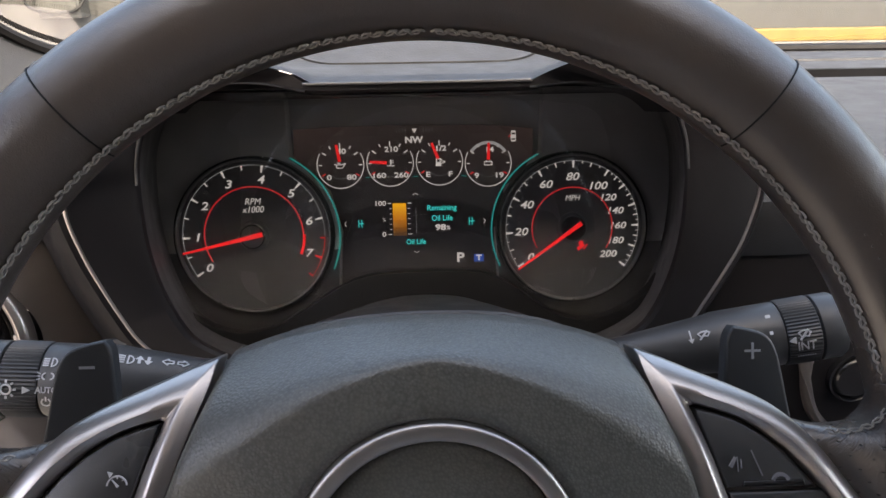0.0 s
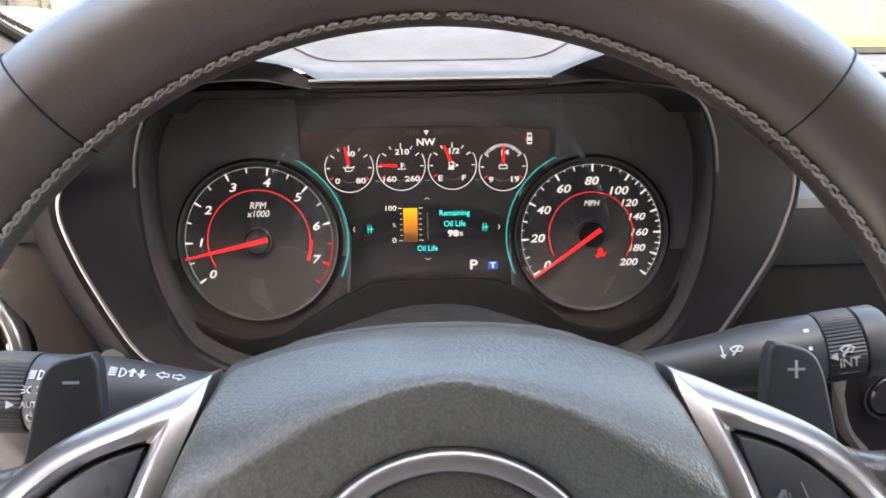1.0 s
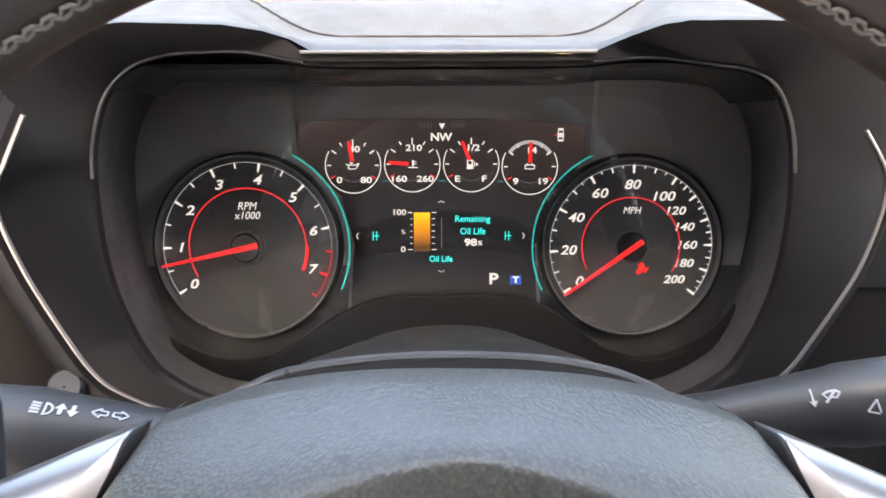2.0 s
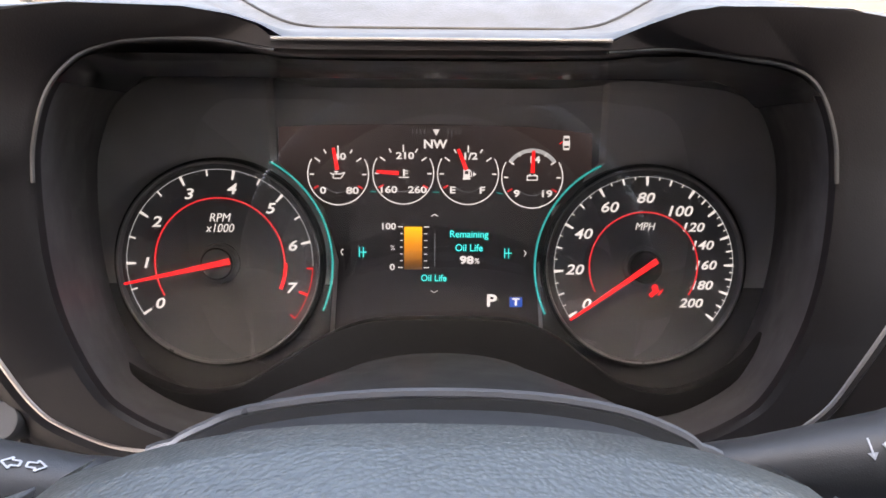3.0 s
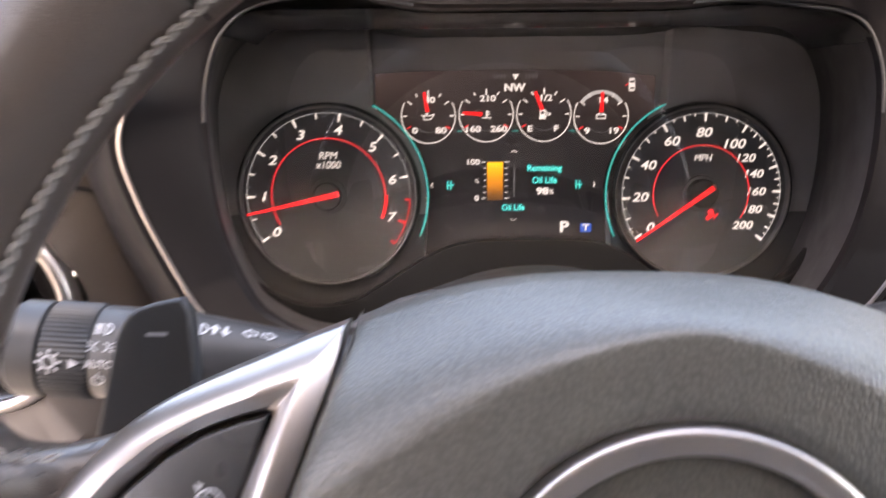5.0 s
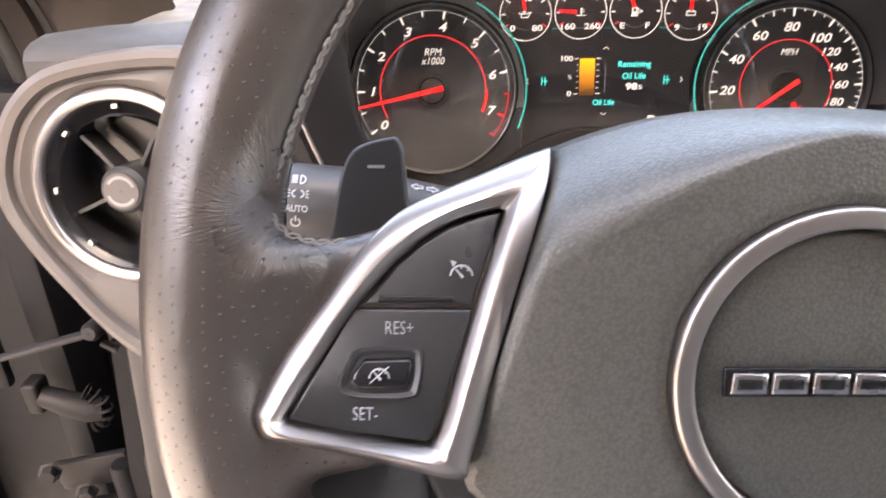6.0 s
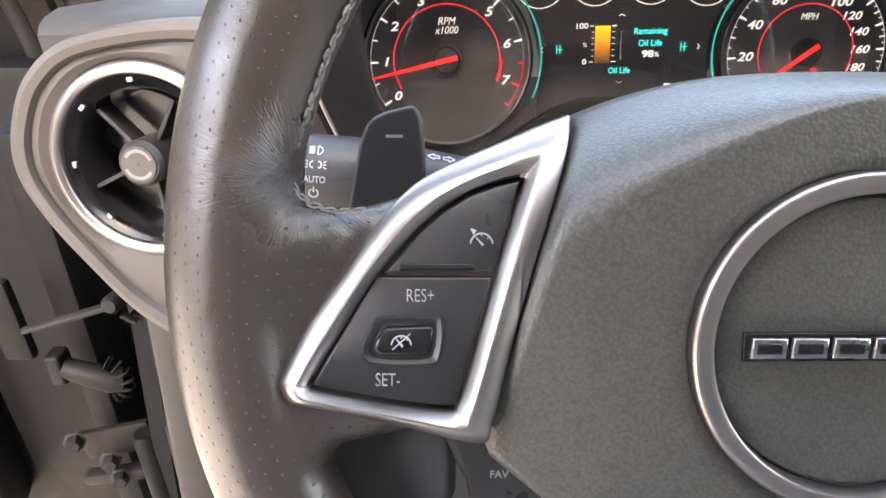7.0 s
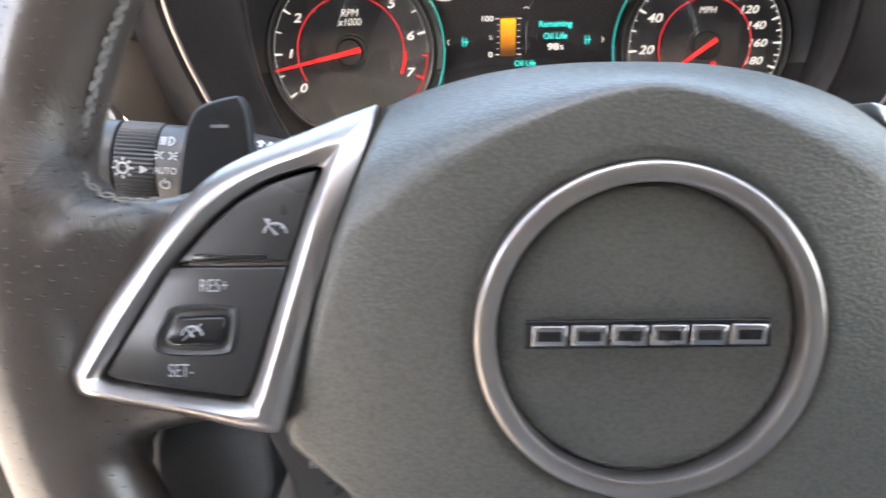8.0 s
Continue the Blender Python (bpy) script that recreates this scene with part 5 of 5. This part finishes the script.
icon([moved(b, big) for b in wiper_sign + [bar(-0.0042, -0.0020, -0.0042, 0.0022, 0.0004, 0.0004, 0), plate([(-0.0042, -0.0028), (-0.0052, -0.0012), (-0.0032, -0.0012)], 0, 0.0002)]], RS_SPLIT - 0.0370, 0.0105)
icon([moved(b, big) for b in (arc_band(0.0026, 0.0031, 50, 130, 0, (0, -0.0020), 8), arc_band(0.0010, 0.0014, 50, 130, 0, (0, -0.0020), 6), bar(0.0009, -0.0012, 0.0020, 0.0004, 0.0004, 0.0004, 0), bar(-0.0009, -0.0012, -0.0020, 0.0004, 0.0004, 0.0004, 0), bar(-0.0016, -0.0020, 0.0012, 0.0010, 0.0006, 0.0006, 0))], RS_SPLIT + 0.0078, 0.0030)
word("INT", 0.0062, RS_SPLIT + 0.0082, -0.0033)
icon([plate([(-0.0022, 0), (0.0014, 0.0018), (0.0014, -0.0018)], 0, 0.0002)], RS_SPLIT + 0.0022, 0.0002)
icon([plate([(-0.0014, -0.0050), (0.0000, -0.0050), (0.0012, 0.0050), (-0.0012, 0.0050)], 0, 0.0002)], RS_SPLIT - 0.0060, 0.0095)
icon([bar(-0.0030, -0.0012, 0.0006, 0.0026, 0.0005, 0.0005, 0), bar(-0.0030, -0.0012, 0.0006, -0.0024, 0.0005, 0.0005, 0), bar(0.0006, 0.0026, 0.0010, -0.0020, 0.0005, 0.0005, 0)], RS_SPLIT - 0.0240, 0.0040)
icon([bar(-0.004 + 0.0011 * k, 0, -0.0036 + 0.0011 * k, 0, 0.0004, 0.0004, 0) for k in range(8)], RS_SPLIT + 0.0080, -0.0085)


# ---------- air vent at the dash end ----------
PALE_PRINT = plastic("pale_print", (0.15, 0.145, 0.14), 0.5, 1500, 0.00001)


def air_vent():
    m = VENT
    av = thing("air_vent", m, "round black air vent with a bright metal ring", "air vent")
    part("ring", lathe([(0.0492, -0.006), (0.0494, 0.0010), (0.0506, 0.0026), (0.0530, 0.0034), (0.0555, 0.0024), (0.0571, -0.0002), (0.0576, -0.006)], 96), SATIN, av, "bright metal vent ring")
    part("inner_ring", lathe([(0.0494, -0.0015), (0.0480, -0.0030), (0.0440, -0.0075), (0.0418, -0.0085), (0.0408, -0.0075), (0.0404, -0.010)], 96), GLOSS, av, "gloss black inner ring")
    part("barrel", lathe([(0.0408, -0.001), (0.0402, -0.006), (0.039, -0.03), (0.0005, -0.032)], 64), GLOSS, av)
    part("knob", lathe([(0.0135, -0.02), (0.0135, 0.004), (0.0115, 0.0065), (0.0005, 0.007)], 40), SHROUD, av)
    part("vent_cap", lathe([(0.0102, 0.0066), (0.0102, 0.0076), (0.0005, 0.0078)], 36), DASH, av)
    part("cap_mark", join(arc_band(0.0070, 0.0088, 20, 150, 0.0078, (0, 0), 16), arc_band(0.0070, 0.0088, 200, 330, 0.0078, (0, 0), 16)), PALE_PRINT, av)
    for k in range(5):
        a = 62 + 72 * k
        part("vane", moved(box(0.012, 0.0395, -0.0013, 0.0013, -0.022, -0.006, 0.0004, 1), pose(0, 0, 0, 0, 0, a)), SHROUD, av)
    for k in range(8):
        a = 5 + 45 * k
        part("clip", moved(box(0.0445, 0.0475, -0.0021, 0.0021, -0.008, -0.0035, 0.0005, 1), pose(0, 0, 0, 0, 0, a)), SATIN, av)
    return av


air_vent()


def dash_end():
    m = VENT
    de = thing("dash_end_panel", m, "grey-brown plastic end of the dashboard round the vent", "dashboard panel")
    key = [(0.095, 0.02), (0.085, 0.065), (0.04, 0.079), (-0.03, 0.070), (-0.062, 0.050), (-0.078, 0.020), (-0.081, -0.006), (-0.072, -0.03), (-0.05, -0.062), (-0.01, -0.105), (0.05, -0.13), (0.090, -0.09)]
    ring = smooth_line(key, 10, True)
    dirs = [math.atan2(p.y, p.x) for p in ring]
    inner = [(0.0577 * math.cos(a), 0.0577 * math.sin(a), -0.002) for a in dirs]
    mid = [(p.x * 0.84, p.y * 0.84, -0.001) for p in ring]
    def turned(rings):
        """The side towards the wheel bends away from the driver."""
        return [[(x, y, z - 1.1 * max(0.0, x - 0.050) - 14.0 * max(0.0, x - 0.050) ** 2) for x, y, z in q] for q in rings]
    part("panel", loft(turned([[(x * 0.99, y * 0.99, -0.012) for x, y, z in inner], inner, [(a[0] * 0.5 + c[0] * 0.5, a[1] * 0.5 + c[1] * 0.5, 0.001) for a, c in zip(inner, mid)], mid]), False), DASH, de, "brown-grey vent surround")
    part("border", loft(turned([[(p.x * 0.84, p.y * 0.84, -0.0014) for p in ring], [(p.x * 0.865, p.y * 0.865, 0.0028) for p in ring], [(p.x * 0.92, p.y * 0.92, 0.0040) for p in ring], [(p.x * 0.975, p.y * 0.975, 0.0015) for p in ring], [(p.x, p.y, -0.006) for p in ring], [(p.x * 0.99, p.y * 0.99, -0.045) for p in ring]]), False), DASH, de, "raised rounded border")
    return de


dash_end()

# bright metal coloured almost black, as the door opening's shade would leave it
SHADED_STEEL = plastic("shaded_steel", (0.0085, 0.0086, 0.0092), 0.5, 300, 0.0001, 0.1)


# ---------- door opening on the driver's side ----------
def door_opening():
    hp = thing("hinge_pillar", SIDE @ pose(-0.5, 0.42, 0.2), "black painted hinge pillar of the door opening", "pillar", kind="structure")
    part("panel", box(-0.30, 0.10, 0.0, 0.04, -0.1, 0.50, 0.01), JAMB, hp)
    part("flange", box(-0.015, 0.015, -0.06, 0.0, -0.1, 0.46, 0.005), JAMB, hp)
    part("seal", tube([(0.10, -0.10, -0.1), (0.095, -0.09, 0.15), (0.085, -0.075, 0.35)], 0.009, 10), GAP, hp)
    strap = thing("check_strap", pose(-0.462, 0.335, 0.516), "steel door check strap, darkened for the shade of the opening", "door check")
    part("bar", tube([(-0.042, -0.004, -0.012), (0.0, 0.0, -0.001), (0.042, 0.0, 0.0115)], [0.0045, 0.0060, 0.0050], 10, False, 0.7), SHADED_STEEL, strap)
    part("pin", moved(lathe([(0.0005, 0.010), (0.006, 0.010), (0.0085, 0.006), (0.0085, -0.010), (0.0005, -0.012)], 20), Matrix.Translation((0.047, 0.0, 0.0155)) @ pose(0, 0, 0, 80)), SHADED_STEEL, strap)
    part("tab", tube([(0.050, 0.0, 0.002), (0.062, 0.0, -0.006)], 0.0040, 8, False, 0.6), SHADED_STEEL, strap)
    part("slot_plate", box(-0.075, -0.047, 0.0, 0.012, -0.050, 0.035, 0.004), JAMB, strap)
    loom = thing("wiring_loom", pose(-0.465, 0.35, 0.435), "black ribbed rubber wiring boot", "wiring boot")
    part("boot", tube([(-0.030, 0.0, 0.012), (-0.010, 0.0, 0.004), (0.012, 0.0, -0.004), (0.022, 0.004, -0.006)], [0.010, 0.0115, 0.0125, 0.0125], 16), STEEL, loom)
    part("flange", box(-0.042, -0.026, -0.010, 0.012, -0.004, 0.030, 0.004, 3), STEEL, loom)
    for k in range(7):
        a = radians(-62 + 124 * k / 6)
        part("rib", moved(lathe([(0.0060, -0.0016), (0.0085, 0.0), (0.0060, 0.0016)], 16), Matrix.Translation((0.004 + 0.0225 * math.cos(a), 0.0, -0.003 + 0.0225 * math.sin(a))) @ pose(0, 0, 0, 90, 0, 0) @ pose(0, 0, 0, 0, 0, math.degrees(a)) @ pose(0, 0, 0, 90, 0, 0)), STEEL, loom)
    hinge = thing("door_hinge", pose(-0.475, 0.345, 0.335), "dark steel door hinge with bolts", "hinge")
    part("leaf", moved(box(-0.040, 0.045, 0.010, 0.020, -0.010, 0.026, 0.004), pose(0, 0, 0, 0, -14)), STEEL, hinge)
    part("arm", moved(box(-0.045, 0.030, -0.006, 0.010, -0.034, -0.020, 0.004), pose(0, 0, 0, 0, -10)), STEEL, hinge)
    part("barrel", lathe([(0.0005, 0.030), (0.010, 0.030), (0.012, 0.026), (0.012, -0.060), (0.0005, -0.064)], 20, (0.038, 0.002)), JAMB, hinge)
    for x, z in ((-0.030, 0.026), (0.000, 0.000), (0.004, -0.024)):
        part("bolt", moved(lathe([(0.0005, 0.010), (0.0065, 0.010), (0.0085, 0.007), (0.0085, 0.0), (0.0115, -0.001)], 6), Matrix.Translation((x, -0.008, z)) @ pose(0, 0, 0, 80, 0, 20)), SHADED_STEEL, hinge)
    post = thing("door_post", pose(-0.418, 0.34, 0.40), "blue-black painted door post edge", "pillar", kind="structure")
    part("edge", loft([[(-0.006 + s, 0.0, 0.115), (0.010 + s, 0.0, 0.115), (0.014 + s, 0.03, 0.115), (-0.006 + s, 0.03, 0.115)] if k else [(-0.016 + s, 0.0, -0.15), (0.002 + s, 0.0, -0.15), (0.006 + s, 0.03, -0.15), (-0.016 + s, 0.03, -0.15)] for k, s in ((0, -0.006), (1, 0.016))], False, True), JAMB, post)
    # the open door, swung out
    m = pose(-0.66, 0.40, 0.16) @ pose(0, 0, 0, 0, 0, 18)
    dr = thing("door_1", m, "open black driver's door, its grey trim darkened for shade", "door", kind="structure")
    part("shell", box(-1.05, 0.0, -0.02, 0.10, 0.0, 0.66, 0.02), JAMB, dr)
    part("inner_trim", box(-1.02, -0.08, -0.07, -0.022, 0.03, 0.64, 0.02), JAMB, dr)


door_opening()


def pillar():
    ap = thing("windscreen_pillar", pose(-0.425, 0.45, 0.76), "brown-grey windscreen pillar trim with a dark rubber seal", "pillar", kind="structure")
    way = smooth_line([(-0.412, 0.485, 0.66), (-0.415, 0.475, 0.70), (-0.422, 0.445, 0.80), (-0.450, 0.335, 0.92), (-0.505, 0.12, 1.06), (-0.565, -0.10, 1.165)], 6)
    way = [Vector((p.x + 0.425, p.y - 0.45, p.z - 0.76)) for p in way]

    def run(sec):
        return loft([[(p.x + dx, p.y + dy, p.z) for dx, dy in sec] for p in way], False, True)
    part("trim", run(((-0.030, -0.012), (-0.020, -0.022), (0.023, -0.020), (0.030, -0.014), (0.060, 0.016), (0.064, 0.024), (0.060, 0.040), (-0.030, 0.040))), SHADED_PILLAR, ap)
    part("cover", run(((-0.074, -0.006), (-0.068, -0.014), (-0.044, -0.016), (-0.040, -0.008), (-0.042, 0.030), (-0.074, 0.030))), SHADED_PILLAR, ap, "narrow outer trim strip")
    part("seal", tube([tuple(p + Vector((-0.035, -0.006, 0))) for p in way], 0.0062, 8), GAP, ap)
    part("door_seal", tube([tuple(p + Vector((-0.084, 0.002, 0))) for p in way], 0.011, 10), GAP, ap)
    part("frame", run(((-0.17, 0.012), (-0.16, 0.004), (-0.096, 0.006), (-0.094, 0.034), (-0.17, 0.036))), JAMB, ap, "black painted body frame")


pillar()

# ---------- windscreen ----------
def windscreen():
    ob = thing("window_1", pose(0.3, 0.86, 0.8), "clear sloping windscreen glass", "windscreen", kind="structure")
    part("pane", faces_of([(-0.88, 0.12, 0), (0.95, 0.12, 0), (0.85, -0.91, 0.375), (-0.80, -0.91, 0.375)], [(0, 1, 2, 3)]), PANE, ob).visible_shadow = False
    # black printed border along the foot and the pillar, with a dotted inner edge
    line = smooth_line([(-0.86, -0.24, 0.19), (-0.815, -0.13, 0.075), (-0.76, -0.055, 0.025), (-0.68, 0.0, 0.008), (-0.5, 0.06, 0.0), (-0.2, 0.10, -0.002), (0.3, 0.11, 0.0), (0.9, 0.06, 0.0)], 8)
    part("border", tube([tuple(p) for p in line], 0.013, 8, False, 0.6), GAP, ob, "black border of the windscreen")
    dots = []
    for p, q in zip(line[:30], line[1:31]):
        for k in range(4):
            c = p + (q - p) * (k / 4) + Vector((0.004, 0.0, 0.0145))
            dots.append(box(c.x - 0.0012, c.x + 0.0012, c.y - 0.001, c.y + 0.001, c.z - 0.004, c.z + 0.003))
    part("border_dots", join(*dots), GAP, ob)
    return ob


windscreen()


# ---------- outside, through the windscreen ----------
# white cabinets darkened like the wall behind them, in place of shade
cabinet_paint = plastic("shaded_cabinet_white", (0.105, 0.105, 0.10), 0.5, 60, 0.0005)


def wall_cabinet(x, w, h, z0):
    wc = thing("wall_cabinet", pose(x, 10.49, z0), "white wall cabinet with a looped black hose", "cabinet", "cabinets on the white wall")
    part("body", box(-w / 2, w / 2, -0.30, 0.0, 0, h, 0.03), cabinet_paint, wc)
    part("door", box(-w / 2 + 0.04, w / 2 - 0.04, -0.318, -0.302, 0.05, h - 0.05, 0.006), cabinet_paint, wc)
    hose = smooth_line([(-w / 2 - 0.05, -0.2, h * 0.95), (-w / 2 - 0.18, -0.22, h * 0.4), (-w / 2 - 0.02, -0.34, 0.12), (w / 2 - 0.06, -0.36, 0.10), (w / 2 + 0.10, -0.25, h * 0.5), (w / 2 + 0.04, -0.2, h * 0.98)], 8)
    part("hose", tube([tuple(p) for p in hose], 0.022, 8), SHROUD, wc)


wall_cabinet(-6.2, 0.55, 0.95, 0.42)
wall_cabinet(-4.9, 0.60, 0.80, 0.50)

foliage = Mat("foliage", (0.085, 0.15, 0.03), 0.6)
foliage.vary(foliage.noise(9, 4), 0.6, 1.5)


def hedge():
    rng = random.Random(5)
    hd = thing("hedge", pose(0, 10.1, 0), "low leafy green hedge before the wall", "hedge")
    verts, faces = [], []
    for k in range(5000):
        x, y, z = rng.uniform(-1.7, 1.7), rng.gauss(0, 0.12), rng.uniform(0.05, 0.64) * (0.85 + 0.15 * math.sin(rng.uniform(0, 6)))
        a, t, s = rng.uniform(0, 6.28), rng.uniform(-0.8, 0.8), rng.uniform(0.03, 0.06)
        u = Vector((math.cos(a), math.sin(a), t)) * s
        v = Vector((-math.sin(a), math.cos(a), rng.uniform(-0.6, 0.9))) * s * 0.5
        c, i = Vector((x, y, z)), len(verts)
        verts += [c - u, c + v, c + u, c - v]
        faces.append((i, i + 1, i + 2, i + 3))
    part("leaves", faces_of(verts, faces), foliage.m, hd, smooth=False)
    for x in (-1.2, -0.4, 0.4, 1.2):
        part("stem", tube([(x, 0, 0), (x + 0.03, 0.02, 0.4), (x - 0.05, 0, 0.8)], [0.025, 0.018, 0.008], 8), SHROUD, hd)


hedge()
